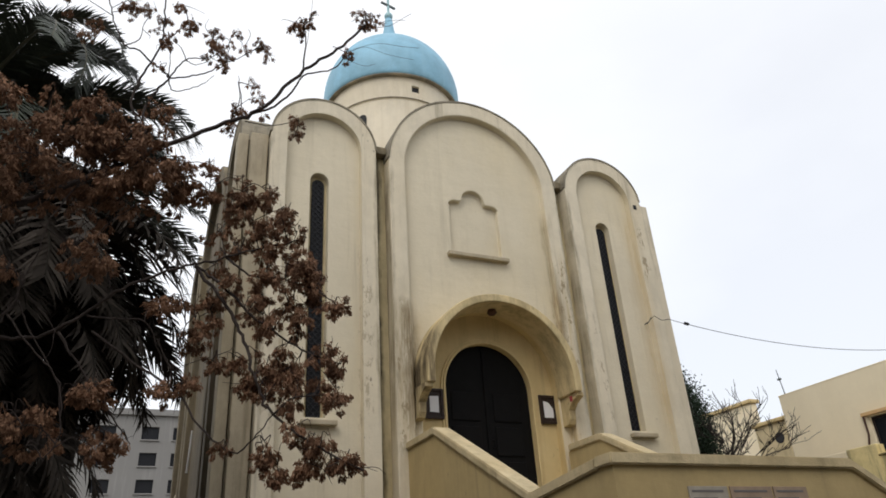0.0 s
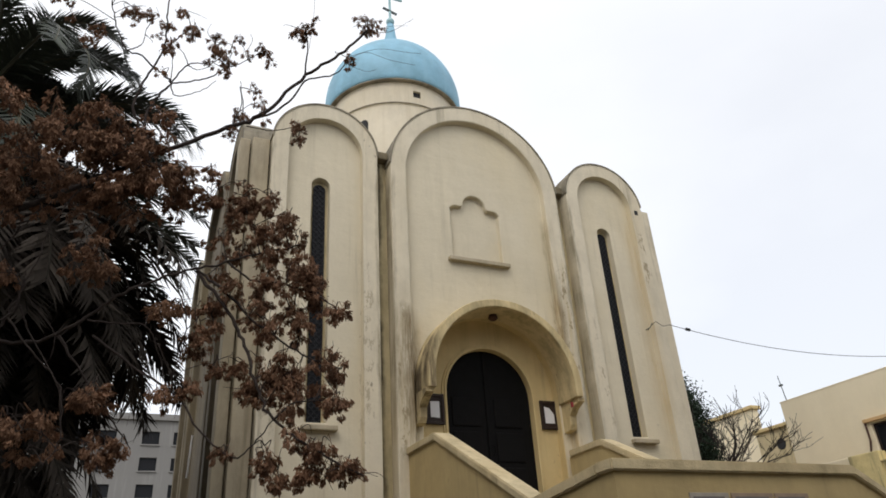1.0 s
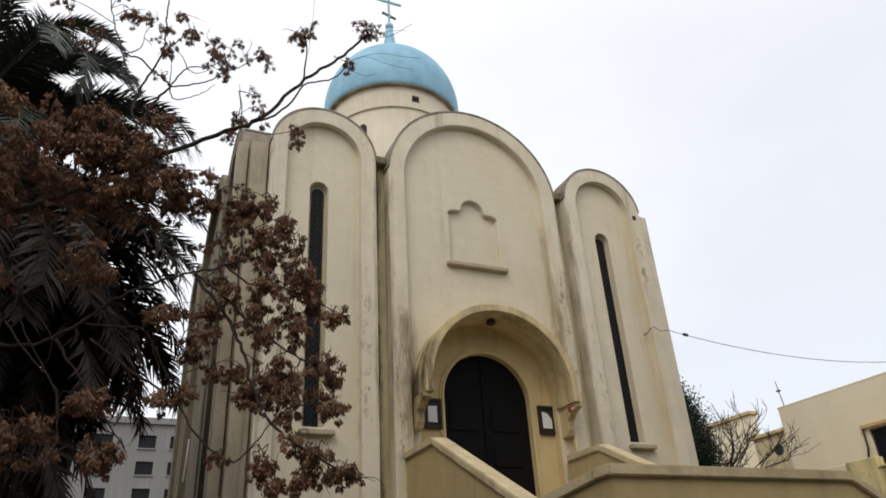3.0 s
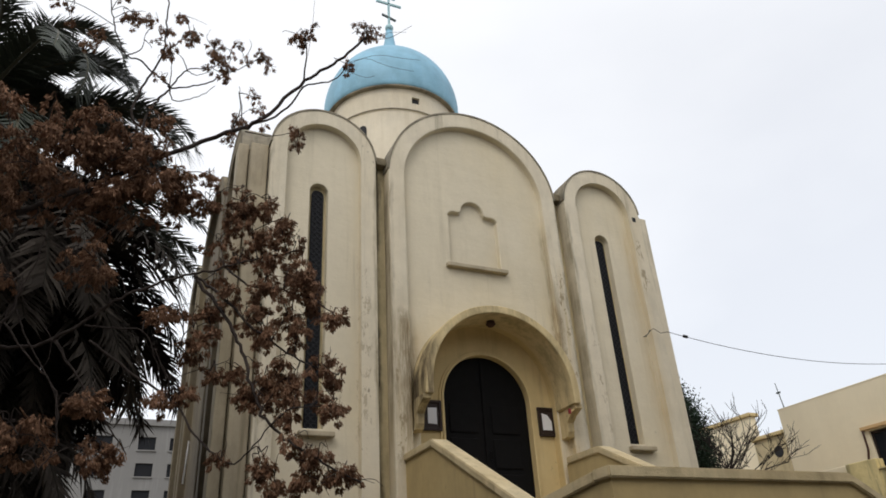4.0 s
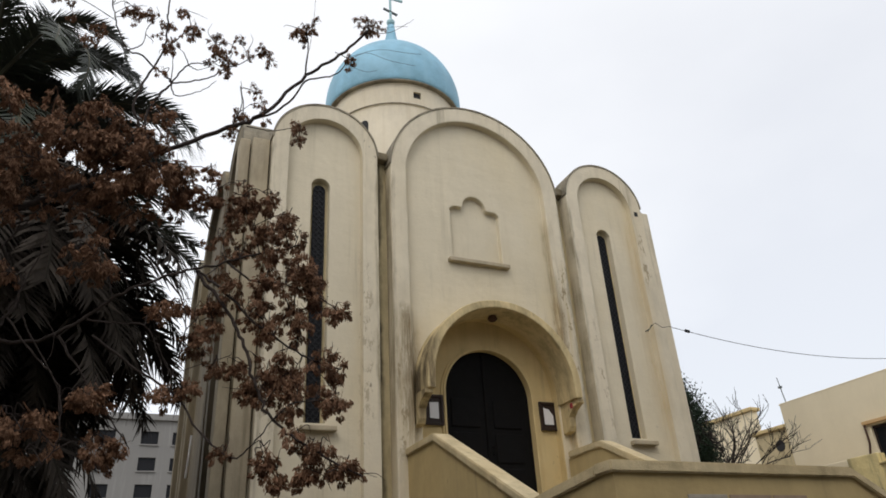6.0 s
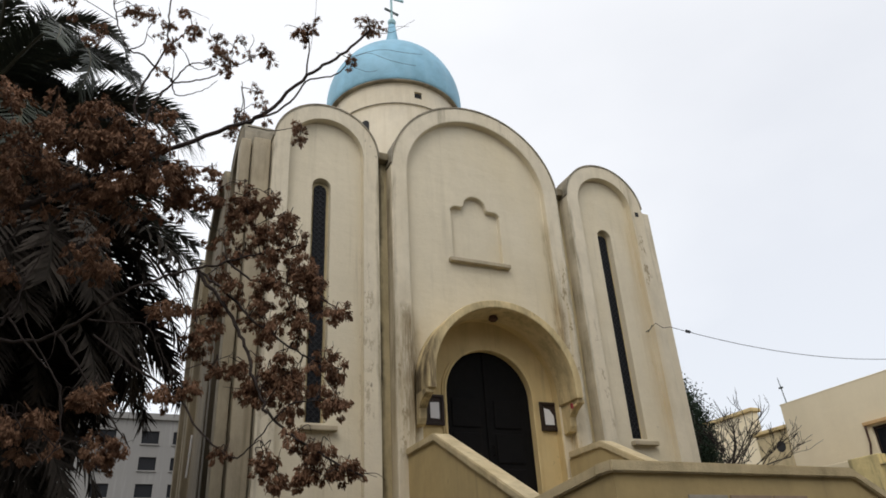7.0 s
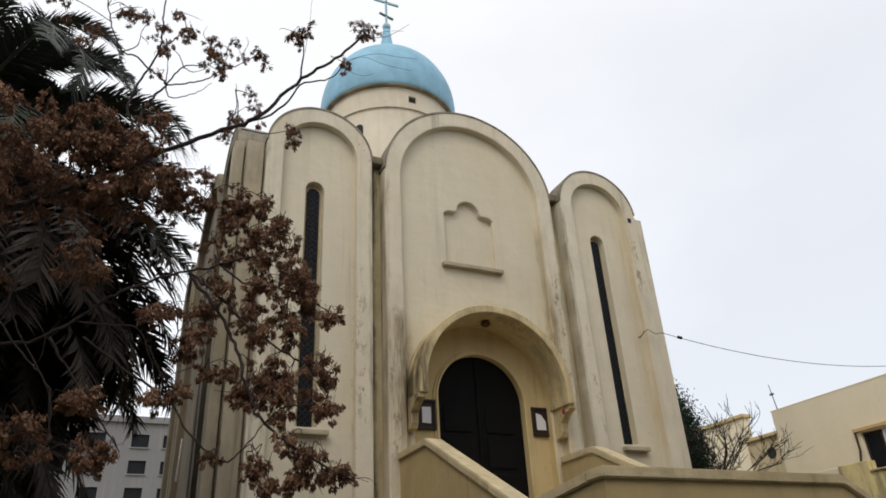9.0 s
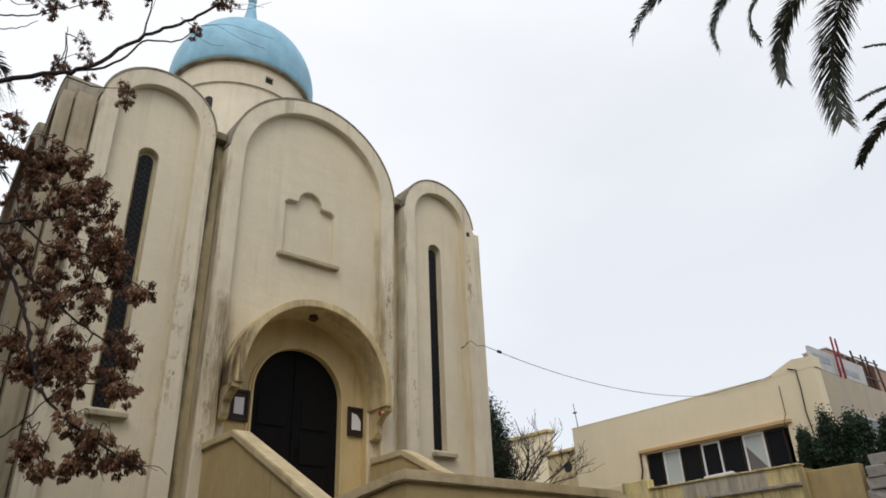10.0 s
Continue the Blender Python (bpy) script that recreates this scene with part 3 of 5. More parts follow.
def front(y):
    return CY + y


# things on the porch
lamp = thing("porch_lamp", (0.03, -0.05, 6.79), "small round rusty brown porch lamp under the arch", "lamp")
part("lamp_base", lathe([(0.075, -0.03), (0.08, 0.0)], 20, None), RUST, lamp)
part("lamp_globe", lathe([(0.02, -0.12), (0.06, -0.105), (0.10, -0.06), (0.085, -0.03), (0.05, -0.03)], 20), RUST, lamp, smooth=True)
for cx, lab in ((-1.17, "dark framed notice board with a white paper beside the church door"), (1.305, "dark framed notice board with torn white paper beside church door")):
    nb = thing("notice_board", (cx, 0.355, 4.95), lab, "notice board", "notice boards beside the door")
    w, h = 0.195, 0.285
    fr = carve(box(-w, w, -0.05, 0.0, -h, h), [box(-w + 0.05, w - 0.05, -0.1, -0.02, -h + 0.05, h - 0.05)], 0.008)
    part("frame", fr, FRAME_WOOD, nb)
    bm = bmesh.new()
    pts = [(-0.08, -0.15), (0.1, -0.16), (0.1, 0.15), (-0.08, 0.14)] if cx < 0 else [(-0.1, -0.16), (0.11, -0.16), (0.11, 0.02), (0.02, 0.14), (-0.1, 0.17)]
    f = prism(pts, -0.026, -0.022, bm)
    part("paper", bm, PAPER, nb)

# small red call box and a bent arm on the porch jamb
cb = thing("call_box", (1.42, -0.30, 5.0), "small red box with a bent arm on the porch bracket", "box")
part("case", box(-0.02, 0.02, -0.05, 0.0, -0.05, 0.05, 0.008), RED, cb)
part("arm", tube(smooth_line([(0.03, -0.03, 0.0), (0.14, -0.06, 0.05), (0.28, -0.06, 0.07)], 4), 0.022, 0.012), OCHRE, cb)

# ---- stairs: down from the door to a landing, then along the front ----
XL, XR = -1.89, 1.72
PW = 0.30
stairs = thing("staircase", (0, 0, 0), "ochre plastered outdoor staircase with solid parapets and pale copings", "staircase")
TOP, TOP_R, MIDT, DIP = 4.03, 4.08, 2.75, 2.62
Y1, Y2, Y3 = -1.17, -3.9, -5.58


def parapet(name, prof, x0, x1):
    part(name, profile_x(prof, x0, x1), STAIR, stairs)


parapet("parapet", [(0.05, 0), (0.05, TOP), (Y1, TOP), (Y2, DIP), (Y3 + PW - 0.03, MIDT), (Y3 + PW - 0.03, 0)], XL + 0.045, XL + PW - 0.04)
parapet("parapet", [(0.05, 0), (0.05, TOP_R), (-1.0, TOP_R), (Y2, DIP), (Y2, 0)], XR - PW + 0.04, XR - 0.04)
FX = 1.60
FL = 4.9


def coping_x(path, x0, x1, th=0.12):
    """A coping slab that follows a line in y and z."""
    prof = path + [(y, z + th) for y, z in reversed(path)]
    bm = profile_x(prof, x0, x1)
    bmesh.ops.bevel(bm, geom=list(bm.edges), offset=0.015, segments=2, affect="EDGES")
    return bm


part("coping", coping_x([(0.0, TOP), (Y1, TOP), (Y2, DIP), (Y3 + 0.3, MIDT + 0.01)], XL, XL + PW), COPING, stairs, "pale worn coping")
part("coping", coping_x([(0.0, TOP_R), (-1.0, TOP_R), (Y2, DIP)], XR - PW, XR), COPING, stairs, "pale worn coping")
FT = 2.765
bm = prism([(XL + 0.04, 0), (FL, 0), (FL, 0.95), (FX, FT), (XL + 0.04, FT)], Y3 + 0.05, Y3 + PW - 0.02)
part("front_parapet", bm, STAIR, stairs, "long ochre plaster parapet with stains")
bm = prism([(XL - 0.01, FT + 0.003), (FX, FT + 0.003), (FL, 0.953), (FL, 1.07), (FX, FT + 0.121), (XL - 0.01, FT + 0.121)], Y3, Y3 + PW)
bmesh.ops.bevel(bm, geom=list(bm.edges), offset=0.015, segments=2, affect="EDGES")
part("coping", bm, COPING, stairs, "pale worn coping")
bm = prism([(FX + 0.1, 0), (FL, 0), (FL, 0.95), (FX + 0.1, MIDT - 0.1)], Y2 - 0.02, Y2 + PW)
part("parapet", bm, STAIR, stairs)
part("landing", box(XL + PW - 0.05, XR - PW + 0.05, Y1, 0.5, 2.9, 3.12, 0.01), STEP, stairs)
for i in range(7):
    y = Y1 - 0.41 * i
    part("step", box(XL + PW - 0.05, XR - PW + 0.05, y - 0.42, y, 0.0, 3.12 - 0.18 * (i + 1), 0.01), STEP, stairs)
part("landing", box(XL + PW - 0.05, FX + 0.1, Y3 + PW - 0.03, Y2, 0.0, 1.84, 0.01), STEP, stairs)
for i in range(10):
    x = FX + 0.1 + 0.3 * i
    part("step", box(x, x + 0.31, Y3 + PW - 0.03, Y2, 0.0, 1.84 - 0.17 * (i + 1), 0.01), STEP, stairs)

# printed boards on the front parapet
for x0, x1, mat, lab in ((-0.95, -0.42, BOARD_GREY, "faded grey printed board on the ochre parapet"), (-0.38, 0.22, BOARD_PINK, "faded pink printed board on the ochre parapet"), (0.25, 0.76, BOARD_PINK, "faded pink printed board on the ochre parapet")):
    sg = thing("sign", ((x0 + x1) / 2, Y3 + 0.05, 2.2), lab, "sign", "boards on the parapet")
    hw = (x1 - x0) / 2
    part("panel", box(-hw, hw, -0.02, 0.0, -0.36, 0.36, 0.004), mat, sg)
    for i, fill in enumerate((0.8, 0.62, 0.74, 0.7, 0.78, 0.66, 0.72, 0.5)):
        z = 0.31 - 0.075 * i
        part("text_bar", box(-hw * 0.85, hw * (2 * fill - 0.85), -0.023, -0.019, z - 0.011, z + 0.011), INK, sg)

# ---- cable from the church to the annex ----
cable = thing("cable", (0, 0, 0), "thin black cable sagging from the church wall to the annex", "cable")
a, b = Vector((4.08, -0.08, 7.02)), Vector((12.93, -0.6, 6.94))
pts = [Vector((4.03, 0.1, 6.93)), Vector((4.03, -0.04, 7.0)), Vector((4.11, -0.1, 7.07)), Vector((4.3, -0.1, 6.98)), Vector((4.5, -0.1, 7.03))]
c = pts[-1]
for i in range(1, 25):
    t = i / 24
    q = c.lerp(b, t)
    q.z -= 1.42 * t * (1 - t)
    pts.append(q)
for i in range(1, 8):
    pts.append(Vector((12.95, -0.6 - 0.3 * i, 6.93 + 0.012 * i)))
part("wire", tube(pts, 0.0072, 0.0072, 6), RUBBER, cable)
part("insulator", tube([c.lerp(b, 0.05) + Vector((0, 0, -0.06)), c.lerp(b, 0.062) + Vector((0, 0, -0.075))], 0.035, 0.035, 8), RUBBER, cable)
part("hook", tube([Vector((4.03, 0.25, 6.95)), Vector((4.03, 0.0, 6.97)), Vector((4.04, -0.06, 7.04))], 0.012, 0.012, 6), IRON, cable)

# ---- annex along the yard ----
AX = 13.0
annex = thing("annex", (AX, 0, 0), "flat roofed pale yellow annex with a strip of windows", "building")
wall = carve(box(0, 0.35, -3.85, 4.68, 0, 7.0), [box(-1, 1, -2.75, 1.86, 4.58, 5.66)], 0.02)
part("wall", wall, ANNEX, annex, "pale yellow plaster wall")
part("roof", box(0.35, 9.0, -3.5, 4.68, 6.4, 6.6), RUBBLE, annex)
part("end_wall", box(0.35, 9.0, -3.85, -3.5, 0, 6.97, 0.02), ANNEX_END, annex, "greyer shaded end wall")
part("end_wall", box(0.35, 9.0, 4.33, 4.68, 0, 6.97, 0.02), ANNEX, annex)
part("back_wall", box(8.7, 9.0, -3.5, 4.33, 0, 6.97, 0.02), ANNEX, annex)
bm = prism([(-3.88, 6.99), (-2.4, 6.99), (-2.72, 7.10), (-3.05, 7.24), (-3.31, 7.33), (-3.88, 7.29)], 0.0, 0.38)
for v in bm.verts:
    v.co = Vector((v.co.y - 0.005, v.co.x, v.co.z))
bmesh.ops.recalc_face_normals(bm, faces=bm.faces)
part("roof_upstand", bm, ANNEX, annex, "raised sloping corner of the roof edge")
part("roof_coping", box(-0.008, 0.37, -2.35, 4.69, 6.985, 7.03, 0.012), ANNEX, annex)
part("lintel", box(-0.09, 0.0, -2.9, 2.05, 5.70, 5.80, 0.015), PEACH, annex, "peach painted lintel")
part("room_back", box(1.6, 1.7, -3.5, 4.3, 3.5, 6.39), DARK_ROOM, annex)
kinds = "dwdddwd"
EDGE_Y = (1.85, 1.27, 0.66, -0.05, -0.67, -1.37, -2.02, -2.62)
for i, k in enumerate(kinds):
    y1, y0 = EDGE_Y[i], EDGE_Y[i + 1]
    w = part("window", carve(box(0.05, 0.11, y0 + 0.01, y1 - 0.01, 4.6, 5.64), [box(-1, 1, y0 + 0.06, y1 - 0.06, 4.655, 5.585)]), WHITE_PAINT if i in (1, 3, 5) else FRAME_WOOD, annex, "sliding window")
    part("pane", box(0.075, 0.085, y0 + 0.05, y1 - 0.05, 4.64, 5.60), PALE_PANE if k == "w" else DARK_GLASS, w, "pale grey-blue pane" if k == "w" else "")
    if i == 5:
        bm = bmesh.new()
        bm.faces.new([bm.verts.new(p) for p in ((0.07, y0 + 0.05, 4.65), (0.07, y1 - 0.05, 4.65), (0.07, y1 - 0.05, 5.35))])
        r = bmesh.ops.extrude_face_region(bm, geom=list(bm.faces))
        bmesh.ops.translate(bm, vec=(0.004, 0, 0), verts=[v for v in r["geom"] if isinstance(v, bmesh.types.BMVert)])
        part("torn_film", bm, INK, w)
w = part("window", carve(box(1.55, 3.6, -3.89, -3.85, 5.2, 5.95), [box(1.63, 3.52, -4, -3.0, 5.27, 5.88)]), SIGN_WHITE, annex, "pale framed window in the end wall")
part("pane", box(1.6, 3.55, -3.872, -3.854, 5.25, 5.9), DARK_GLASS, w)
part("sill", box(-0.12, 0.04, -2.8, 1.9, 4.50, 4.575, 0.012), ANNEX, annex)
part("drain_pipe", tube([Vector((-0.05, 2.0, 5.8)), Vector((-0.06, 2.0, 5.2)), Vector((-0.06, 2.15, 4.7))], 0.03, 0.03, 8), RUST, annex)
part("wall_cable", tube([Vector((-0.02, -3.15, 7.1)), Vector((-0.03, -3.36, 7.02)), Vector((-0.03, -3.37, 6.5)), Vector((-0.03, -3.34, 5.9)), Vector((-0.03, -3.39, 5.3))], 0.018, 0.015, 6), RUBBER, annex)
part("wall_cable", tube([Vector((-0.02, -2.8, 6.72)), Vector((-0.02, -2.79, 5.95)), Vector((-0.12, -2.75, 5.75)), Vector((-0.03, -2.67, 4.74))], 0.009, 0.006, 6), RUBBER, annex)

bm = box(-0.16, 0.02, -0.46, 0.46, 0.0, 0.13, 0.04)
for v in bm.verts:
    v.co.z += 0.04 * noise.noise(v.co * 5)
sheet = thing("rolled_sheet", (AX - 0.02, -0.55, 4.58), "rolled pale sheet lying on the annex window sill", "sheet")
part("roll", bm, WHITE_PAINT, sheet, smooth=True)

# stained terrace parapet before the annex
terrace = thing("terrace", (11.6, 0, 0), "stained yellow terrace parapet before the annex", "terrace")
part("parapet", box(0, 0.25, -3.4, 0.95, 0, 4.40, 0.02), STAINED, terrace, "yellow parapet with black streaks")
part("grey_patch", box(-0.012, 0.0, -2.55, -0.12, 4.01, 4.39, 0.004), GREY_PATCH, terrace, "grey plaster repair with black streaks")
# low parapet and return wall take darker STAIR plaster to show their shade
part("low_parapet", box(0.35, 0.65, -4.62, -3.4, 0, 4.28, 0.03), STAIR, terrace, "ochre parapet with its shade in the colour")
part("return_wall", box(0.25, 1.4, -3.4, -3.15, 0, 4.36, 0.02), STAIR, terrace)
bm = bmesh.new()
for i in range(23):
    y = -3.42 + i * 0.19
    box(-0.05 - 0.02 * noise.noise(Vector((i * 0.7, 0, 0))), 0.29, y, y + 0.192, 4.40, 4.445 + 0.02 * noise.noise(Vector((i * 0.9, 3, 0))), 0.012, bm)
part("coping", bm, STAINED, terrace, "worn uneven yellow coping")
part("floor", box(0.65, 1.4, -6.9, 4.5, 3.4, 3.6), RUBBLE, terrace)
bm = bmesh.new()
for i in range(14):
    y = -3.4 + i * 0.185
    box(-0.09 - 0.03 * noise.noise(Vector((i * 0.8, 5, 0))), 0.0, y, y + 0.187, 3.93 + 0.02 * noise.noise(Vector((i, 9, 0))), 4.0, 0.012, bm)
part("ledge", bm, RUBBLE, terrace, "broken dark ledge")
part("end_block", box(-0.02, 0.30, 0.955, 1.86, 0, 4.70, 0.03), STAINED, terrace, "stained yellow wall end")
part("back_parapet", box(0.10, 0.36, 1.865, 4.4, 0, 4.70, 0.03), ANNEX, terrace, "pale low parapet")
part("rubble_base", box(0.30, 0.80, -6.9, -4.64, 0, 3.40, 0.03), RUBBLE, terrace, "rough stone base")

# antenna, ledges and the neighbour behind
ant = thing("antenna", (13.2, 4.55, 6.98), "thin leaning roof antenna pole", "antenna")
part("pole", tube([Vector((0, 0, 0)), Vector((0.02, 0.12, 0.95))], 0.018, 0.012, 6), IRON, ant)
part("bracket", box(-0.03, 0.03, 0.0, 0.14, 0.58, 0.64, 0.01), IRON, ant)
nb = thing("garden_wall", (18.3, 9.8, 0), "tall pale yellow neighbouring garden wall with a cornice", "wall")
part("wall", box(-1.3, -0.95, -0.35, 4.6, 0, 8.25, 0.03), ANNEX, nb)
part("cornice", box(-1.4, -0.85, -0.45, 4.7, 8.25, 8.40, 0.03), OCHRE, nb)
for z in (3.4, 5.2):
    w = part("window", box(-1.33, -1.29, 0.1, 0.8, z, z + 0.8), DARK_GLASS, nb, "small dark window")
    part("sill", box(-1.4, -1.3, 0.05, 0.85, z - 0.08, z), ANNEX, w)
lb = thing("low_wall_block", (15.6, 6.8, 0), "low yellow wall block with a small niche", "wall")
part("block", box(-1.0, 0.6, -0.8, 0.6, 0, 6.65, 0.03), COPING, lb)
part("cap", box(-1.1, 0.7, -0.9, 0.7, 6.65, 6.78, 0.03), OCHRE, lb)
part("round_opening", lathe([(0.19, -0.03), (0.19, 0.02), (0.15, 0.03)], 24), DARK_ROOM, lb, "dark round opening", Matrix.Translation((-1.0, -0.4, 6.12)) @ Matrix.Rotation(radians(-90), 4, "Y"))

# things on the annex roof
sb = thing("rooftop_sign", (13.45, -3.72, 6.97), "white rooftop sign board with faded blue print", "sign")
part("board", box(-0.25, 3.2, -0.04, 0.04, 0.07, 0.68, 0.01), SIGN_WHITE, sb)
part("bottom_rail", box(-0.25, 3.2, -0.05, 0.05, 0.02, 0.068, 0.008), IRON, sb)
part("print", box(-0.1, 0.9, -0.05, -0.038, 0.3, 0.5), SIGN_BLUE, sb)
part("print", box(1.3, 2.7, -0.05, -0.038, 0.2, 0.36), SIGN_BLUE, sb)
for x in (0.1, 1.5, 2.9):
    part("post", box(x - 0.04, x + 0.04, 0.045, 0.12, 0.0, 0.7), IRON, sb)
for x in (14.5, 14.78):
    fp = thing("red_pole", (x, -3.88, 6.95), "leaning red painted metal pole on the annex wall", "pole", "red poles on the roof")
    part("shaft", tube([Vector((0.03, 0, 0)), Vector((0.07, 0, 1.18))], 0.034, 0.026, 8), RED, fp)
sh = thing("rooftop_shed", (15.9, -2.0, 0), "salmon plastered rooftop shed with brown timber posts", "shed")
part("wall", box(-0.6, 4.5, -1.4, -0.7, 6.6, 8.05, 0.03), SALMON, sh)
for x in (0.15, 0.75, 1.6, 2.3):
    part("timber", box(x - 0.13, x + 0.13, -1.52, -1.4, 6.62, 8.0, 0.02), RUST, sh)
part("shed_roof", box(-0.62, 4.52, -1.43, -0.68, 8.05, 8.10, 0.02), SIGN_WHITE, sh)

rk = thing("metal_rack", (17.1, -3.7, 6.97), "dark rusty metal rack standing on the annex roof", "rack")
for x in (-0.6, 0.1, 0.45, 1.1):
    part("leg", tube([Vector((x, 0, 0)), Vector((x - 0.12, 0.05, 1.15))], 0.035, 0.03, 6), RUST, rk)
for z in (0.4, 0.95):
    part("rail", tube([Vector((-0.7, 0, z)), Vector((1.1, 0.02, z + 0.06))], 0.02, 0.02, 6), IRON, rk)

# ---- far apartment block ----
apt = thing("apartment_building", (-4.5, 48.5, 0), "white multi-storey apartment building with dark square windows", "building")
ZR = 16.95
spots = [(x, z) for x in (-12.2, -9.0, -5.9, -3.35, -0.25, 2.05, 4.9) for z in (2.3, 4.4, 6.5, 8.55, 10.55, 12.55, 14.55)]
wall = box(-16, 9, 0, 0.4, 0, ZR)
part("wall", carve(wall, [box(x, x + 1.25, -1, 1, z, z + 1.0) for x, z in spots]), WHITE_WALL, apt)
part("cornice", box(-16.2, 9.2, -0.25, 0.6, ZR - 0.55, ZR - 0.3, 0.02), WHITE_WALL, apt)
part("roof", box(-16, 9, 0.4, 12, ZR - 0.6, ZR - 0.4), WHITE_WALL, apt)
for x, z in spots:
    w = part("window", box(x, x + 1.25, 0.2, 0.26, z, z + 1.0), FAR_GLASS, apt, "dark square window")
    part("sill", box(x - 0.08, x + 1.33, -0.12, 0.0, z - 0.1, z - 0.005), WHITE_WALL, w)


# ---- plants ----
def frond_mesh(length, droop, width, seed, leaf, pairs=62, sweep=0.0, leaf_w=0.02, end_len=0.35):
    """One feather frond from the origin along +x, arching down; the rachis and the leaflets."""
    rnd = random.Random(seed)
    spine, ang, pos = [], radians(35), Vector((0, 0, 0))
    n = 26
    for i in range(n + 1):
        spine.append(pos.copy())
        t = i / n
        pos = pos + Vector((math.cos(ang), 0, math.sin(ang))) * (length / n)
        ang -= radians(droop) / n * (0.5 + 1.3 * t)
    rachis = tube(spine, 0.035, 0.006, 5)
    verts, faces = [], []
    for i in range(pairs):
        t = 0.1 + 0.9 * i / (pairs - 1)
        f = t * n
        k = min(int(f), n - 1)
        p = spine[k].lerp(spine[k + 1], f - k)
        d = (spine[k + 1] - spine[k]).normalized()
        up = Vector((-d.z, 0, d.x))
        for s in (-1, 1):
            ln = width * (end_len + (1 - end_len) * math.sin(math.pi * min(1, t * 0.85 + 0.12))) * rnd.uniform(0.85, 1.1)
            v = (Vector((0, s, 0)) * (0.82 - sweep) + d * (sweep + rnd.uniform(0.5, 0.85)) + up * rnd.uniform(-0.1, 0.35)).normalized()
            bend = Vector((0, 0, -ln * rnd.uniform(0.08, 0.3)))
            w = d * leaf_w
            m1 = p + v * ln * 0.55 + bend * 0.25
            tip = p + v * ln + bend
            b0 = len(verts)
            verts += [p - w * 0.7, p + w * 0.7, m1 + w, m1 - w, tip]
            faces += [(b0, b0 + 1, b0 + 2, b0 + 3), (b0 + 3, b0 + 2, b0 + 4)]
    me = bpy.data.meshes.new("leaflets")
    me.from_pydata([tuple(v) for v in verts], [], faces)
    me.materials.append(leaf)
    rme = bpy.data.meshes.new("rachis")
    rachis.to_mesh(rme)
    rachis.free()
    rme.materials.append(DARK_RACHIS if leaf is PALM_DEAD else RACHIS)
    return rme, me


FRESH = [frond_mesh(ln, dr, 0.52, 11 + i, PALM_LEAF, 105, 0.08, 0.019) for i, (ln, dr) in enumerate(((3.2, 105), (3.4, 125), (3.0, 140), (3.3, 160), (2.9, 90)))]
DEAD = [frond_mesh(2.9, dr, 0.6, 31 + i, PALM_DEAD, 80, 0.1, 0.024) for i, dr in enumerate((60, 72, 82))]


def palm(place, height, label, rows, seed, fresh, trunk_r=0.34, dead_rows=(), arcs=(), sector=(0, 360), dense=False):
    rnd = random.Random(seed)
    p = thing("palm_tree", place, label, "palm tree")
    prof = [(trunk_r * 1.25, -0.1), (trunk_r * 1.05, 0.4)]
    k = int(height / 0.22)
    for i in range(k):
        z = 0.4 + i * (height - 0.4) / k
        prof += [(trunk_r * 1.0, z), (trunk_r * 1.12, z + 0.15)]
    prof += [(trunk_r * 1.3, height), (trunk_r * 0.6, height + 0.35)]
    trunk = part("trunk", lathe(prof, 20), PALM_BARK, p)
    for meshes, table in ((fresh, rows), (DEAD, dead_rows)):
        for count, pitch, dz, scale in table:
            off = rnd.uniform(0, 360)
            for j in range(count):
                rme, me = meshes[rnd.randrange(len(meshes))]
                az = off + 360 * j / count + rnd.uniform(-9, 9)
                lift, lean = rnd.uniform(-0.1, 0.1), rnd.uniform(-8, 8)
                if arcs and meshes is fresh:
                    az = sector[0] + (az - sector[0]) % 360 * (sector[1] - sector[0]) / 360
                m = Matrix.Translation((0, 0, height + dz + lift * bool(arcs))) @ Matrix.Rotation(radians(az + lean * bool(arcs)), 4, "Z") @ Matrix.Rotation(radians(-pitch + 35 + rnd.uniform(-8, 8)), 4, "Y") @ Matrix.Rotation(radians(rnd.uniform(-18, 18)), 4, "X") @ Matrix.Scale(scale * rnd.uniform(0.9, 1.1), 4)
                fr = part("frond", me, None, p, "", m)
                part("rachis", rme, None, fr)
    for i, (az, pitch, droop, length, dz, *wide) in enumerate(arcs):
        rme, me = frond_mesh(length, droop, wide[0] if wide else 0.5, seed + 40 + i, PALM_LEAF, 220 if dense else 170, 0.2 if dense else 0.1, 0.024 if dense else 0.021, 0.55)
        m = Matrix.Translation((0, 0, height + dz)) @ Matrix.Rotation(radians(az), 4, "Z") @ Matrix.Rotation(radians(35 - pitch), 4, "Y")
        fr = part("frond", me, None, p, "", m)
        part("rachis", rme, None, fr)
    return p


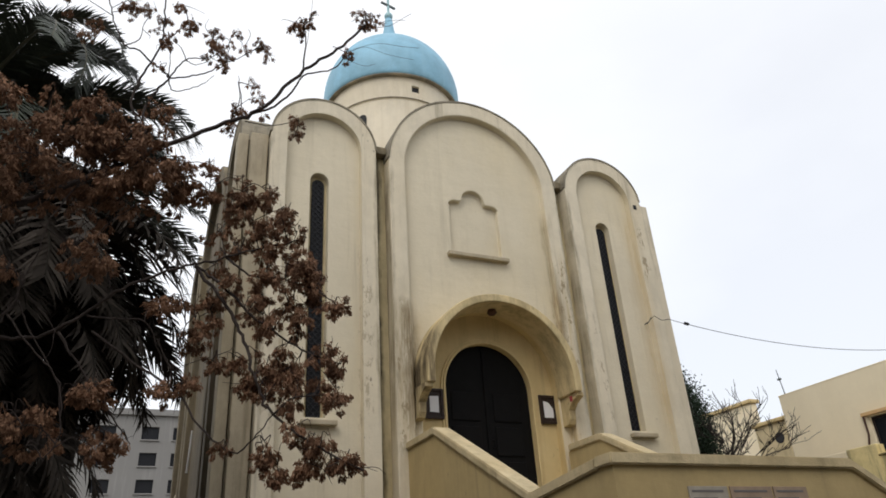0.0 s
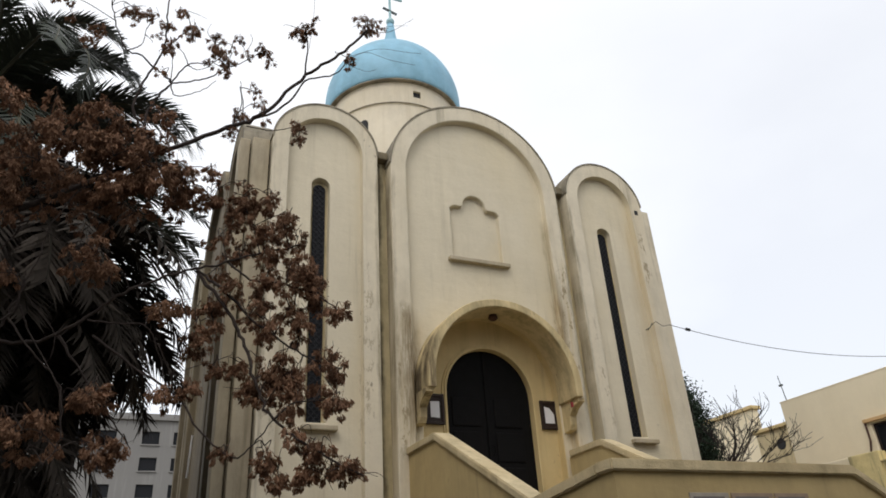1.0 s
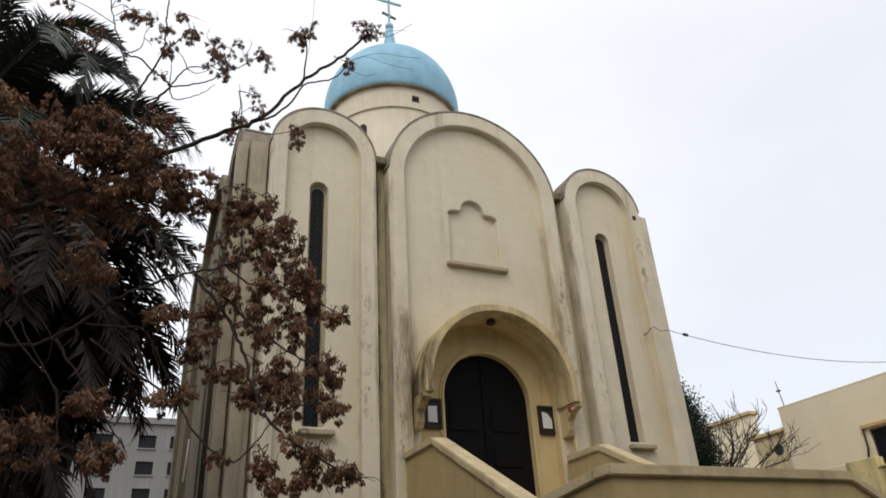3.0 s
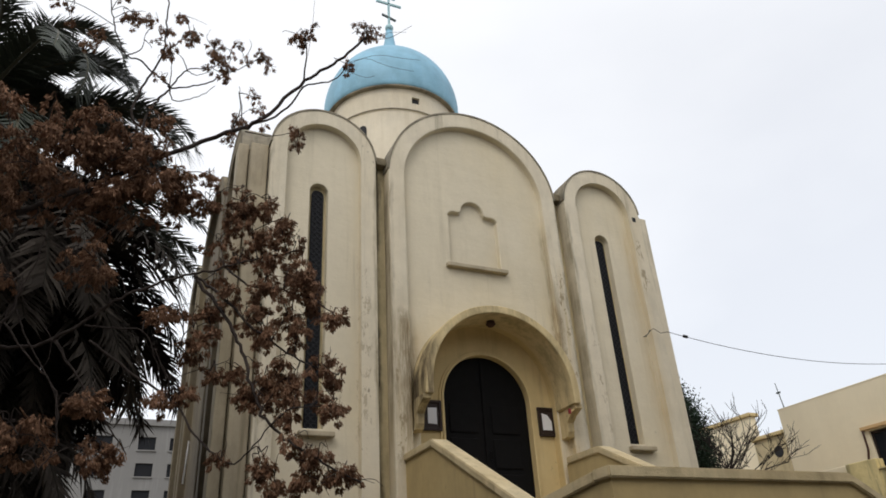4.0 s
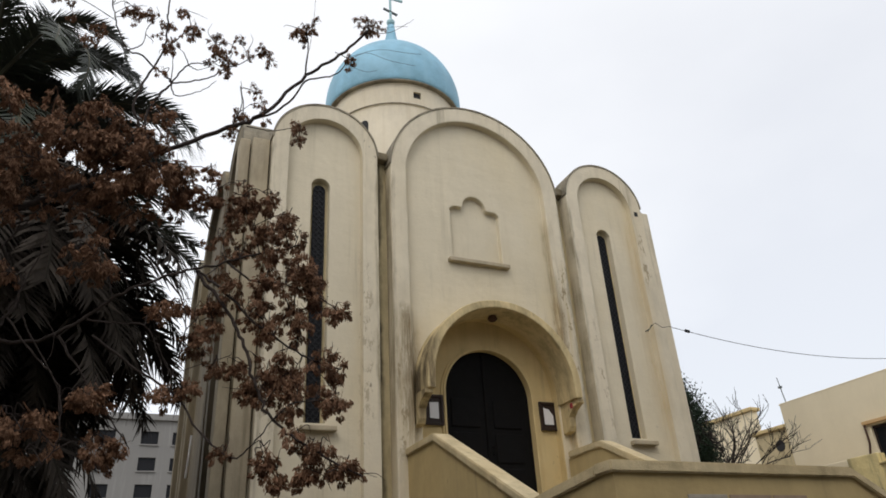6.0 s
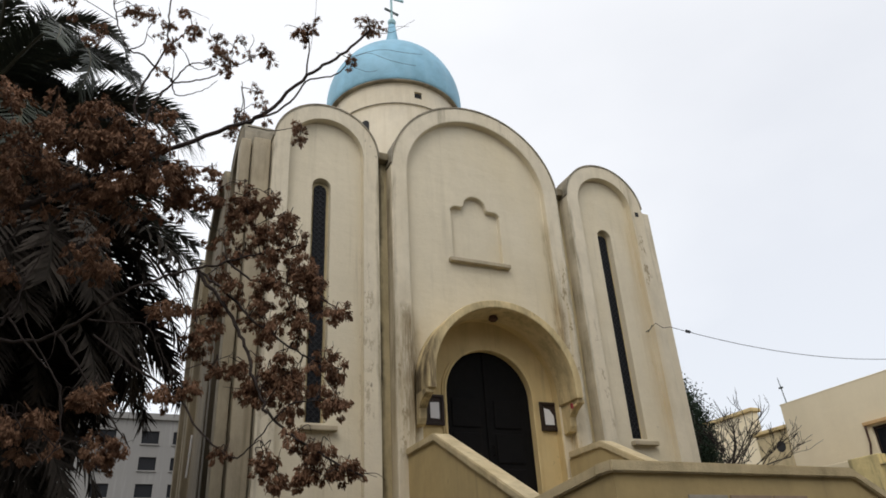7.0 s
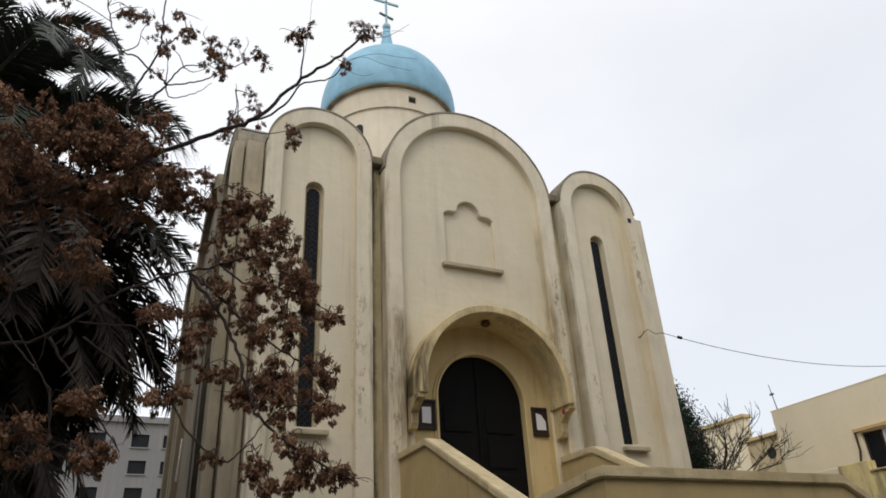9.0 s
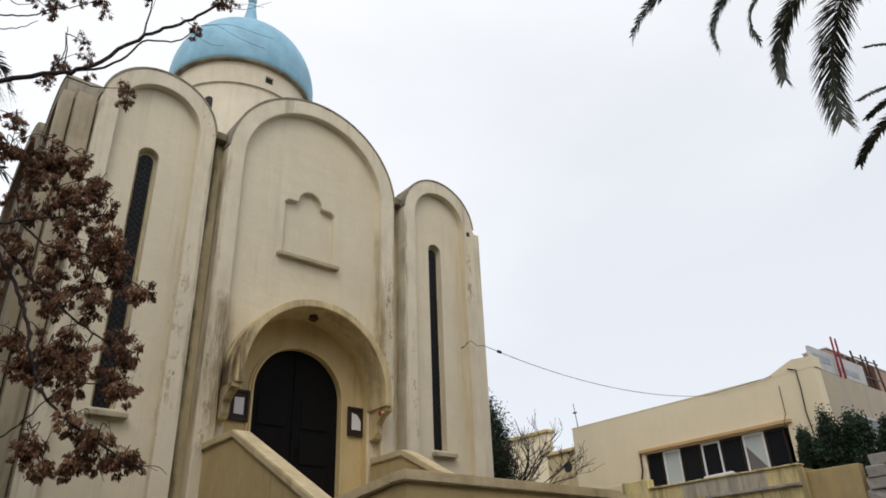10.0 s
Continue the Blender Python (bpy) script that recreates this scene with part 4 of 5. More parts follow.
palm((-9.3, -0.3, 0), 9.9, "large dark feather palm with a shaggy skirt of old fronds", [(3, 56, 0.3, 1.1), (5, 36, 0.0, 1.15), (8, 18, -0.5, 1.2), (10, 0, -0.9, 1.25), (12, -14, -1.4, 1.3), (12, -28, -1.8, 1.3)], 4, FRESH,
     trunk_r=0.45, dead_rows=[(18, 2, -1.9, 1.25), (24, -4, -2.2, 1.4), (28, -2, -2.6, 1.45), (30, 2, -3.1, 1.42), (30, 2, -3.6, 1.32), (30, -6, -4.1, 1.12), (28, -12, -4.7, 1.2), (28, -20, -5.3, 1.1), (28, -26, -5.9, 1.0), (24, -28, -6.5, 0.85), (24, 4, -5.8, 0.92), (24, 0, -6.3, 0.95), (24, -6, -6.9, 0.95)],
     arcs=((-10.3, 82.5, 155.7, 3.29, 0.03, 0.38), (-18, 48, 109, 3.05, -0.23, 0.5), (-24, 44, 104, 3.0, -0.34, 0.5), (-19, 50, 112, 4.25, -1.62, 0.55), (0, 57, 98, 3.5, -1.72, 0.5), (-12, 54, 108, 3.9, -1.55, 0.5), (-16, 52, 114, 4.39, -1.48), (5, 60, 98, 3.5, -1.58), (-26, 11, 43, 4.1, -2.47), (14, 28, 54, 3.95, -2.43), (0, -1, 30, 3.8, -2), (16, 29, 45, 3.54, -1.21), (8, -10, 39, 3.74, -1.72), (24, 34, 90, 3.5, -0.75), (-30, 30, 70, 1.7, -0.55, 0.4), (-6, 26, 60, 1.7, -0.45, 0.4), (-4, 20, 70, 3.4, -1.0), (-34, 12, 60, 3.7, -1.3), (28, 16, 60, 3.7, -1.4), (4, 8, 55, 3.6, -1.6), (-20, -2, 45, 3.6, -1.9), (18, -8, 40, 3.6, -2.1), (-32, -14, 40, 3.5, -2.2), (0, -18, 36, 3.4, -2.3)),
     sector=(60, 325))
palm((5.2, -10.2, 0), 11.0, "tall feather palm with long drooping fronds beside the yard", [(5, 62, 0.3, 1.0), (6, 42, 0.2, 1.0), (6, 20, 0.0, 1.0), (6, 0, -0.1, 0.9)], 9, FRESH, trunk_r=0.3,
     arcs=((124, 30, 90, 5.17, 0.39, 0.36), (98, 65, 153, 4.73, 0.08, 0.32), (126, 45, 143, 3.69, -0.43, 0.24), (61, 53, 139, 4.51, 0.48, 0.46), (39, 49, 135, 5.38, 0.15, 0.78),
           (43.4, 37.2, 15, 3.11, -2.44, 0.16), (67.5, 78.5, 46.5, 2.34, -2.79, 0.12), (57.8, 34, 35.5, 2.0, -2.5, 0.18), (53.9, 45.5, 74, 2.85, -3.0, 0.26)), sector=(200, 350), dense=True)


def cluster_mesh(seed, lobes, keys):
    """A panicle of dry winged seeds: drooping lobes of keys on a short forked stalk."""
    rnd = random.Random(seed)
    verts, faces = [], []
    for k in range(lobes):
        a = 2.4 * k + rnd.uniform(-0.5, 0.5)
        reach = 0.012 + 0.05 * math.sqrt(k / lobes)
        hub = Vector((reach * math.cos(a), reach * math.sin(a), 0.02 - 0.075 * rnd.random()))
        top = Vector((0, 0, 0.045))
        side = (hub - top).cross(Vector((0.3, 0.2, 1))).normalized() * 0.0016
        b = len(verts)
        verts += [top - side, top + side, hub + side, hub - side]
        faces.append((b, b + 1, b + 2, b + 3))
        lean = Vector((math.cos(a) * 0.35, math.sin(a) * 0.35, -1)).normalized()
        for i in range(keys):
            u = rnd.random()
            c = hub + lean * 0.035 * u + Vector((rnd.gauss(0, 0.011), rnd.gauss(0, 0.011), rnd.gauss(0, 0.008))) * (1.15 - 0.5 * u)
            d = (lean + Vector((rnd.gauss(0, 0.33), rnd.gauss(0, 0.33), rnd.gauss(0, 0.25)))).normalized()
            s = d.cross(Vector((rnd.gauss(0, 1), rnd.gauss(0, 1), rnd.gauss(0, 1)))).normalized()
            ln, w = rnd.uniform(0.020, 0.038), rnd.uniform(0.0032, 0.0062)
            b = len(verts)
            verts += [c, c + d * ln * 0.5 + s * w, c + d * ln + s * w * 0.7, c + d * ln - s * w * 0.7, c + d * ln * 0.5 - s * w]
            faces += [(b, b + 1, b + 4), (b + 1, b + 2, b + 3, b + 4)]
    me = bpy.data.meshes.new("panicle")
    me.from_pydata([tuple(v) for v in verts], [], faces)
    me.materials.append(SEED)
    return me


BUNCHES = [cluster_mesh(50 + i, tf, ct) for i, (tf, ct) in enumerate(((5, 40), (6, 38), (7, 36), (3, 44), (6, 42), (4, 46)))]
tree = thing("tree", (0, 0, 0), "nearly bare tree with hanging bunches of dry brown seeds", "tree")
NODES = []
part("trunk", tube(smooth_line([(-9.0, -5.5, -0.1), (-8.9, -5.45, 1.2), (-8.75, -5.4, 2.6), (-8.5, -5.3, 3.5), (-8.09, -5.32, 4.53)], 5), 0.16, 0.06, 10), BARK, tree, smooth=True)


def limb(radius, *points):
    rnd = random.Random(len(NODES))
    line = smooth_line(points, 6)
    wob = min(0.008, radius * 0.45)
    line = [line[0]] + [q + Vector((rnd.gauss(0, wob), rnd.gauss(0, wob), rnd.gauss(0, wob))) for q in line[1:-1]] + [line[-1]]
    NODES.extend(line)
    part("limb", tube(line, radius, max(0.0018, radius * 0.42), 7), BARK, tree, smooth=True)


limb(0.026, (-8.6, -5.35, 3.3), (-8.3, -5.2, 3.8), (-7.98, -5.09, 3.96))
limb(0.03, (-8.09, -5.32, 4.53), (-7.67, -5.31, 4.77), (-7.02, -5.30, 5.25), (-6.49, -5.36, 5.65), (-5.86, -5.48, 6.03), (-5.51, -5.61, 6.24), (-5.16, -5.76, 6.70), (-4.84, -5.93, 6.93), (-4.58, -6.11, 7.21))
limb(0.013, (-5.86, -5.43, 6.05), (-5.33, -5.55, 6.40), (-5.13, -5.64, 6.72), (-4.85, -5.76, 6.80), (-4.72, -5.85, 6.96))
limb(0.010, (-5.16, -5.74, 6.71), (-5.15, -5.79, 7.07), (-5.19, -5.83, 7.31))
limb(0.007, (-5.71, -5.44, 6.18), (-5.73, -5.44, 6.45), (-5.77, -5.43, 6.71))
limb(0.007, (-5.67, -5.45, 6.13), (-5.43, -5.53, 6.08), (-5.21, -5.63, 6.11))
limb(0.004, (-4.61, -6.10, 7.17), (-4.35, -6.19, 7.20), (-4.12, -6.29, 7.37))
limb(0.017, (-7.98, -5.09, 3.96), (-7.40, -5.06, 3.78), (-7.05, -5.11, 3.85), (-6.78, -5.18, 4.06), (-6.56, -5.26, 4.24), (-6.24, -5.35, 4.40), (-6.00, -5.45, 4.46), (-5.75, -5.56, 4.52), (-5.43, -5.70, 4.59), (-5.15, -5.84, 4.65))
limb(0.014, (-5.99, -5.42, 4.46), (-5.77, -5.52, 4.26), (-5.57, -5.62, 4.02), (-5.34, -5.74, 3.79), (-5.07, -5.88, 3.57), (-4.82, -6.03, 3.44))
limb(0.017, (-5.99, -5.42, 4.46), (-5.70, -5.52, 4.05), (-5.55, -5.61, 3.72), (-5.45, -5.70, 3.35), (-5.31, -5.79, 3.06), (-5.10, -5.91, 2.86), (-4.91, -6.04, 2.71), (-4.68, -6.18, 2.56))
limb(0.011, (-5.75, -5.54, 4.53), (-5.55, -5.64, 4.34), (-5.27, -5.76, 4.27), (-5.00, -5.90, 4.14), (-4.83, -6.03, 3.95))
limb(0.009, (-7.87, -5.37, 3.67), (-7.40, -5.33, 3.88), (-7.30, -5.36, 4.20), (-7.23, -5.40, 4.45), (-7.19, -5.45, 4.73), (-7.00, -5.48, 5.15), (-6.63, -5.50, 5.84))
limb(0.009, (-7.36, -5.37, 3.87), (-7.10, -5.39, 3.56), (-6.90, -5.42, 3.33), (-6.83, -5.46, 2.94), (-6.90, -5.52, 2.72))
limb(0.009, (-6.24, -5.30, 4.42), (-6.07, -5.34, 4.18), (-6.02, -5.38, 3.86), (-6.09, -5.41, 3.49))
limb(0.009, (-5.31, -5.81, 3.05), (-5.16, -5.89, 3.18), (-4.86, -6.02, 3.18))
limb(0.012, (-6.75, -5.11, 3.88), (-6.36, -5.18, 3.59), (-6.02, -5.28, 3.34), (-5.85, -5.38, 3.06), (-5.59, -5.49, 2.82), (-5.44, -5.60, 2.87), (-5.31, -5.71, 3.06))
limb(0.0145, (-6.55, -5.31, 5.70), (-6.67, -5.31, 5.99), (-6.74, -5.31, 6.25), (-6.67, -5.31, 6.59), (-6.56, -5.31, 6.97), (-6.56, -5.31, 7.32), (-6.59, -5.31, 7.73), (-6.62, -5.31, 8.07))
limb(0.01305, (-6.52, -5.31, 5.73), (-6.62, -5.31, 6.07), (-6.54, -5.31, 6.39), (-6.44, -5.31, 6.58), (-6.56, -5.31, 6.70), (-6.77, -5.31, 6.86), (-6.89, -5.31, 6.88), (-7.00, -5.31, 7.09), (-7.09, -5.31, 7.38), (-7.17, -5.31, 7.72))
limb(0.0087, (-6.44, -5.31, 6.58), (-6.25, -5.31, 6.66), (-6.04, -5.41, 6.72), (-5.95, -5.46, 6.80), (-5.78, -5.54, 6.87), (-5.60, -5.63, 7.00))
limb(0.0087, (-6.44, -5.31, 6.58), (-6.30, -5.31, 6.87), (-6.12, -5.38, 6.89), (-5.98, -5.45, 6.95))
limb(0.0058, (-6.30, -5.31, 6.87), (-6.36, -5.31, 7.01), (-6.45, -5.31, 7.09))
limb(0.0058, (-6.30, -5.31, 6.86), (-6.20, -5.34, 6.81), (-6.08, -5.39, 6.84))
limb(0.00725, (-6.44, -5.31, 6.58), (-6.38, -5.31, 6.44), (-6.15, -5.34, 6.53), (-6.01, -5.42, 6.65))
limb(0.00725, (-6.89, -5.31, 6.88), (-6.77, -5.31, 7.00), (-6.75, -5.31, 7.22))
limb(0.0087, (-6.56, -5.31, 6.97), (-6.46, -5.31, 7.15), (-6.32, -5.31, 7.37))
limb(0.0058, (-6.44, -5.31, 6.60), (-6.45, -5.31, 6.82), (-6.46, -5.31, 6.97))
limb(0.00725, (-5.81, -5.50, 6.09), (-5.75, -5.53, 6.31), (-5.78, -5.53, 6.56))
limb(0.0058, (-5.78, -5.53, 6.54), (-5.68, -5.58, 6.50), (-5.60, -5.61, 6.44))
limb(0.002, (-4.77, -6.03, 6.82), (-4.60, -6.12, 6.88), (-4.39, -6.22, 6.76), (-4.15, -6.34, 6.66))
limb(0.002, (-4.75, -6.04, 6.85), (-4.49, -6.17, 6.92), (-4.25, -6.29, 6.85), (-4.09, -6.37, 6.81))
limb(0.002, (-4.76, -6.04, 6.72), (-4.61, -6.11, 6.63), (-4.51, -6.16, 6.64))
limb(0.002, (-4.57, -6.13, 7.18), (-4.38, -6.22, 7.23), (-4.20, -6.30, 7.23))
limb(0.0025, (-5.15, -5.85, 6.98), (-5.12, -5.87, 7.39), (-5.11, -5.88, 7.77))
limb(0.0087, (-7.54, -5.31, 4.50), (-7.42, -5.31, 4.73), (-7.31, -5.31, 4.96))
limb(0.01305, (-7.42, -5.31, 3.81), (-7.34, -5.31, 4.05), (-7.31, -5.31, 4.20), (-7.32, -5.31, 4.34))
limb(0.0087, (-7.31, -5.31, 4.02), (-7.20, -5.31, 3.79), (-6.92, -5.31, 3.35), (-6.85, -5.31, 3.02))
limb(0.0058, (-7.28, -5.31, 4.74), (-7.12, -5.31, 4.64), (-6.99, -5.31, 4.57))
limb(0.0058, (-7.28, -5.31, 4.11), (-7.01, -5.31, 3.80), (-6.86, -5.31, 3.58))
limb(0.003, (-7.01, -5.31, 3.80), (-7.01, -5.31, 3.62), (-7.05, -5.31, 3.53))
limb(0.0087, (-6.80, -5.31, 3.94), (-6.54, -5.31, 3.94), (-6.34, -5.31, 3.93), (-6.22, -5.31, 3.72), (-6.14, -5.31, 3.46))
limb(0.0058, (-6.23, -5.31, 3.79), (-6.10, -5.31, 3.54), (-5.99, -5.31, 3.57))
limb(0.0025, (-4.95, -5.91, 3.53), (-4.87, -5.96, 3.58), (-4.83, -5.99, 3.64))
limb(0.002, (-4.74, -6.04, 2.57), (-4.66, -6.09, 2.60), (-4.56, -6.16, 2.56))
limb(0.010, (-7.00, -5.13, 3.85), (-6.67, -5.17, 3.38), (-6.46, -5.23, 3.09), (-6.33, -5.30, 2.90))

RND = random.Random(7)
HELD, TWIGS = [], []


def bunches(x, y, z, rx, rz, count):
    """Seed bunches round a place, each on a thin twig from the nearest limb."""
    for i in range(count):
        a, r = RND.uniform(0, 2 * math.pi), math.sqrt(RND.random())
        q = Vector((x + rx * r * math.cos(a), y + RND.uniform(-1, 1) * min(0.35, 0.05 + rx), z + rz * r * math.sin(a)))
        near = min(NODES, key=lambda n: (n - q).length + 0.6 * max(0, n.z - q.z + 0.1))
        if (near - q).length > 0.06:
            mid = near.lerp(q, 0.5) + Vector((RND.uniform(-0.05, 0.05), RND.uniform(-0.05, 0.05), 0.07))
            line = smooth_line([near, mid, q], 4)
            TWIGS.append((line, 0.005, 0.0028))
            NODES.extend(line[3::3])
        m = Matrix.Translation(q) @ Euler((RND.gauss(0, 0.35), RND.gauss(0, 0.35), RND.uniform(0, 6.28))).to_matrix().to_4x4() @ Matrix.Scale((RND.uniform(0.75, 1.05) if z > 5.9 else RND.uniform(0.95, 1.4)) * (1.25 if rx > 0.4 else 1.0), 4)
        HELD.append((RND.randrange(len(BUNCHES)), m))
    # bare shoots between the bunches
    for i in range(max(1, int(count / 3))):
        near = min(NODES, key=lambda n: (n - Vector((x, y, z))).length * RND.uniform(0.7, 1.3))
        tip = near + Vector((RND.gauss(0.04, 0.11), RND.gauss(0, 0.08), RND.gauss(0.02, 0.12)))
        mid = near.lerp(tip, 0.5) + Vector((RND.gauss(0, 0.03), RND.gauss(0, 0.03), RND.gauss(0, 0.03)))
        TWIGS.append((smooth_line([near, mid, tip], 4), 0.0042, 0.0016))


bunches(-7.21, -5.35, 5.61, 0.68, 0.46, 66)
bunches(-7.47, -5.39, 5.05, 0.26, 0.33, 20)
bunches(-7.55, -5.45, 5.72, 0.3, 0.3, 14)
bunches(-6.62, -5.30, 5.52, 0.51, 0.45, 40)
bunches(-6.41, -5.33, 7.60, 0.05, 0.09, 2)
bunches(-6.76, -5.33, 7.34, 0.08, 0.06, 2)
bunches(-6.55, -5.33, 7.40, 0.07, 0.04, 2)
bunches(-6.68, -5.33, 7.14, 0.04, 0.04, 1)
bunches(-6.29, -5.33, 7.42, 0.10, 0.07, 4)
bunches(-6.39, -5.33, 7.23, 0.04, 0.03, 1)
bunches(-6.49, -5.33, 7.04, 0.08, 0.07, 4)
bunches(-6.09, -5.40, 7.14, 0.02, 0.04, 1)
bunches(-5.96, -5.47, 7.17, 0.07, 0.06, 3)
bunches(-5.97, -5.45, 6.94, 0.08, 0.10, 5)
bunches(-6.07, -5.40, 6.93, 0.04, 0.03, 1)
bunches(-5.80, -5.54, 7.16, 0.05, 0.02, 1)
bunches(-5.95, -5.45, 6.78, 0.07, 0.04, 2)
bunches(-6.51, -5.33, 6.69, 0.04, 0.03, 1)
bunches(-5.78, -5.54, 6.97, 0.03, 0.02, 1)
bunches(-5.59, -5.64, 7.09, 0.02, 0.07, 2)
bunches(-5.51, -5.67, 6.86, 0.02, 0.04, 1)
bunches(-5.63, -5.61, 6.52, 0.05, 0.04, 2)
bunches(-5.56, -5.63, 6.36, 0.02, 0.02, 1)
bunches(-5.78, -5.52, 6.24, 0.07, 0.03, 2)
bunches(-5.83, -5.48, 5.99, 0.02, 0.06, 2)
bunches(-5.54, -5.63, 6.14, 0.03, 0.02, 1)
bunches(-5.20, -5.80, 5.91, 0.03, 0.07, 3)
bunches(-5.23, -5.79, 6.07, 0.03, 0.02, 1)
bunches(-5.22, -5.82, 7.28, 0.09, 0.07, 5)
bunches(-5.12, -5.87, 7.34, 0.06, 0.03, 2)
bunches(-5.30, -5.78, 7.19, 0.02, 0.02, 1)
bunches(-4.70, -6.07, 7.36, 0.04, 0.02, 1)
bunches(-4.57, -6.13, 7.25, 0.05, 0.05, 4)
bunches(-4.50, -6.16, 7.16, 0.02, 0.02, 1)
bunches(-4.78, -6.03, 6.83, 0.04, 0.04, 3)
bunches(-6.22, -5.33, 5.52, 0.11, 0.05, 4)
bunches(-5.90, -5.42, 5.49, 0.09, 0.06, 4)
bunches(-5.92, -5.40, 5.23, 0.04, 0.10, 4)
bunches(-5.64, -5.56, 5.34, 0.08, 0.03, 3)
bunches(-5.67, -5.53, 5.18, 0.08, 0.05, 3)
bunches(-5.74, -5.49, 5.09, 0.06, 0.03, 2)
bunches(-5.48, -5.63, 5.11, 0.12, 0.06, 6)
bunches(-5.59, -5.57, 4.95, 0.06, 0.03, 2)
bunches(-5.28, -5.74, 4.93, 0.07, 0.06, 5)
bunches(-5.18, -5.79, 4.75, 0.03, 0.05, 2)
bunches(-5.28, -5.74, 4.77, 0.05, 0.05, 3)
bunches(-5.84, -5.42, 4.86, 0.06, 0.05, 2)
bunches(-5.58, -5.57, 4.76, 0.09, 0.05, 4)
bunches(-5.68, -5.50, 4.67, 0.04, 0.03, 2)
bunches(-5.36, -5.69, 4.63, 0.09, 0.08, 6)
bunches(-5.19, -5.78, 4.55, 0.09, 0.05, 4)
bunches(-5.40, -5.65, 4.41, 0.08, 0.06, 4)
bunches(-5.17, -5.79, 4.40, 0.10, 0.06, 5)
bunches(-5.03, -5.87, 4.33, 0.05, 0.04, 3)
bunches(-5.46, -5.62, 4.27, 0.05, 0.04, 3)
bunches(-5.09, -5.83, 4.24, 0.05, 0.04, 3)
bunches(-5.00, -5.89, 4.16, 0.05, 0.06, 4)
bunches(-4.87, -5.96, 4.00, 0.05, 0.04, 4)
bunches(-5.46, -5.61, 4.11, 0.06, 0.05, 3)
bunches(-5.19, -5.77, 4.03, 0.08, 0.04, 4)
bunches(-5.11, -5.81, 3.91, 0.06, 0.04, 3)
bunches(-5.35, -5.67, 3.96, 0.06, 0.06, 3)
bunches(-5.52, -5.57, 3.98, 0.04, 0.04, 2)
bunches(-5.13, -5.80, 3.81, 0.02, 0.04, 2)
bunches(-5.40, -5.63, 3.82, 0.02, 0.03, 1)
bunches(-5.91, -5.34, 3.96, 0.05, 0.06, 3)
bunches(-5.78, -5.41, 3.94, 0.03, 0.06, 2)
bunches(-5.71, -5.43, 3.59, 0.07, 0.04, 3)
bunches(-5.44, -5.61, 3.65, 0.03, 0.03, 1)
bunches(-5.22, -5.74, 3.62, 0.06, 0.03, 3)
bunches(-5.32, -5.67, 3.53, 0.06, 0.04, 3)
bunches(-5.13, -5.79, 3.49, 0.05, 0.04, 3)
bunches(-5.38, -5.63, 3.44, 0.06, 0.04, 3)
bunches(-5.22, -5.73, 3.38, 0.06, 0.04, 3)
bunches(-5.48, -5.57, 3.40, 0.07, 0.03, 3)
bunches(-5.15, -5.78, 3.32, 0.04, 0.03, 2)
bunches(-5.00, -5.87, 3.34, 0.07, 0.03, 3)
bunches(-5.41, -5.61, 3.29, 0.02, 0.04, 2)
bunches(-5.28, -5.69, 3.27, 0.04, 0.04, 2)
bunches(-5.19, -5.74, 3.15, 0.03, 0.04, 3)
bunches(-4.92, -5.92, 3.59, 0.02, 0.04, 2)
bunches(-4.84, -5.97, 3.45, 0.04, 0.06, 4)
bunches(-4.84, -5.97, 3.20, 0.06, 0.03, 5)
bunches(-5.03, -5.86, 3.50, 0.03, 0.01, 1)
bunches(-5.13, -5.78, 2.96, 0.05, 0.01, 2)
bunches(-5.10, -5.79, 2.84, 0.02, 0.03, 1)
bunches(-4.96, -5.89, 2.84, 0.07, 0.03, 4)
bunches(-4.98, -5.87, 2.74, 0.04, 0.04, 2)
bunches(-4.91, -5.92, 2.66, 0.02, 0.05, 3)
bunches(-4.80, -5.99, 2.69, 0.04, 0.05, 4)
bunches(-5.31, -5.65, 2.82, 0.05, 0.03, 3)
bunches(-5.33, -5.63, 2.73, 0.02, 0.04, 2)
bunches(-5.26, -5.68, 2.62, 0.03, 0.04, 3)
bunches(-5.07, -5.81, 2.64, 0.06, 0.03, 4)
bunches(-4.69, -6.07, 2.61, 0.02, 0.01, 1)
bunches(-5.62, -5.45, 2.87, 0.06, 0.02, 2)
bunches(-6.11, -5.33, 3.39, 0.08, 0.06, 4)
bunches(-5.93, -5.33, 3.45, 0.06, 0.04, 3)
bunches(-6.17, -5.33, 4.12, 0.15, 0.06, 6)
bunches(-7.10, -5.33, 3.06, 0.16, 0.13, 14)
bunches(-6.69, -5.33, 3.30, 0.13, 0.09, 8)
bunches(-6.54, -5.33, 2.94, 0.14, 0.12, 11)
bunches(-6.98, -5.33, 2.84, 0.15, 0.06, 3)
bunches(-6.84, -5.33, 4.51, 0.20, 0.12, 13)
bunches(-7.45, -5.33, 4.30, 0.06, 0.09, 4)
bunches(-7.55, -5.33, 4.92, 0.12, 0.12, 6)
bunches(-6.90, -5.33, 7.48, 0.17, 0.10, 7)
bunches(-7.52, -5.33, 7.33, 0.23, 0.06, 4)
bunches(-7.21, -5.33, 6.93, 0.12, 0.06, 4)
bunches(-6.81, -5.33, 5.02, 0.31, 0.13, 8)
bunches(-6.62, -5.33, 6.22, 0.14, 0.11, 2)
bunches(-6.23, -5.33, 5.34, 0.16, 0.17, 12)
bunches(-5.69, -5.51, 5.00, 0.16, 0.12, 4)
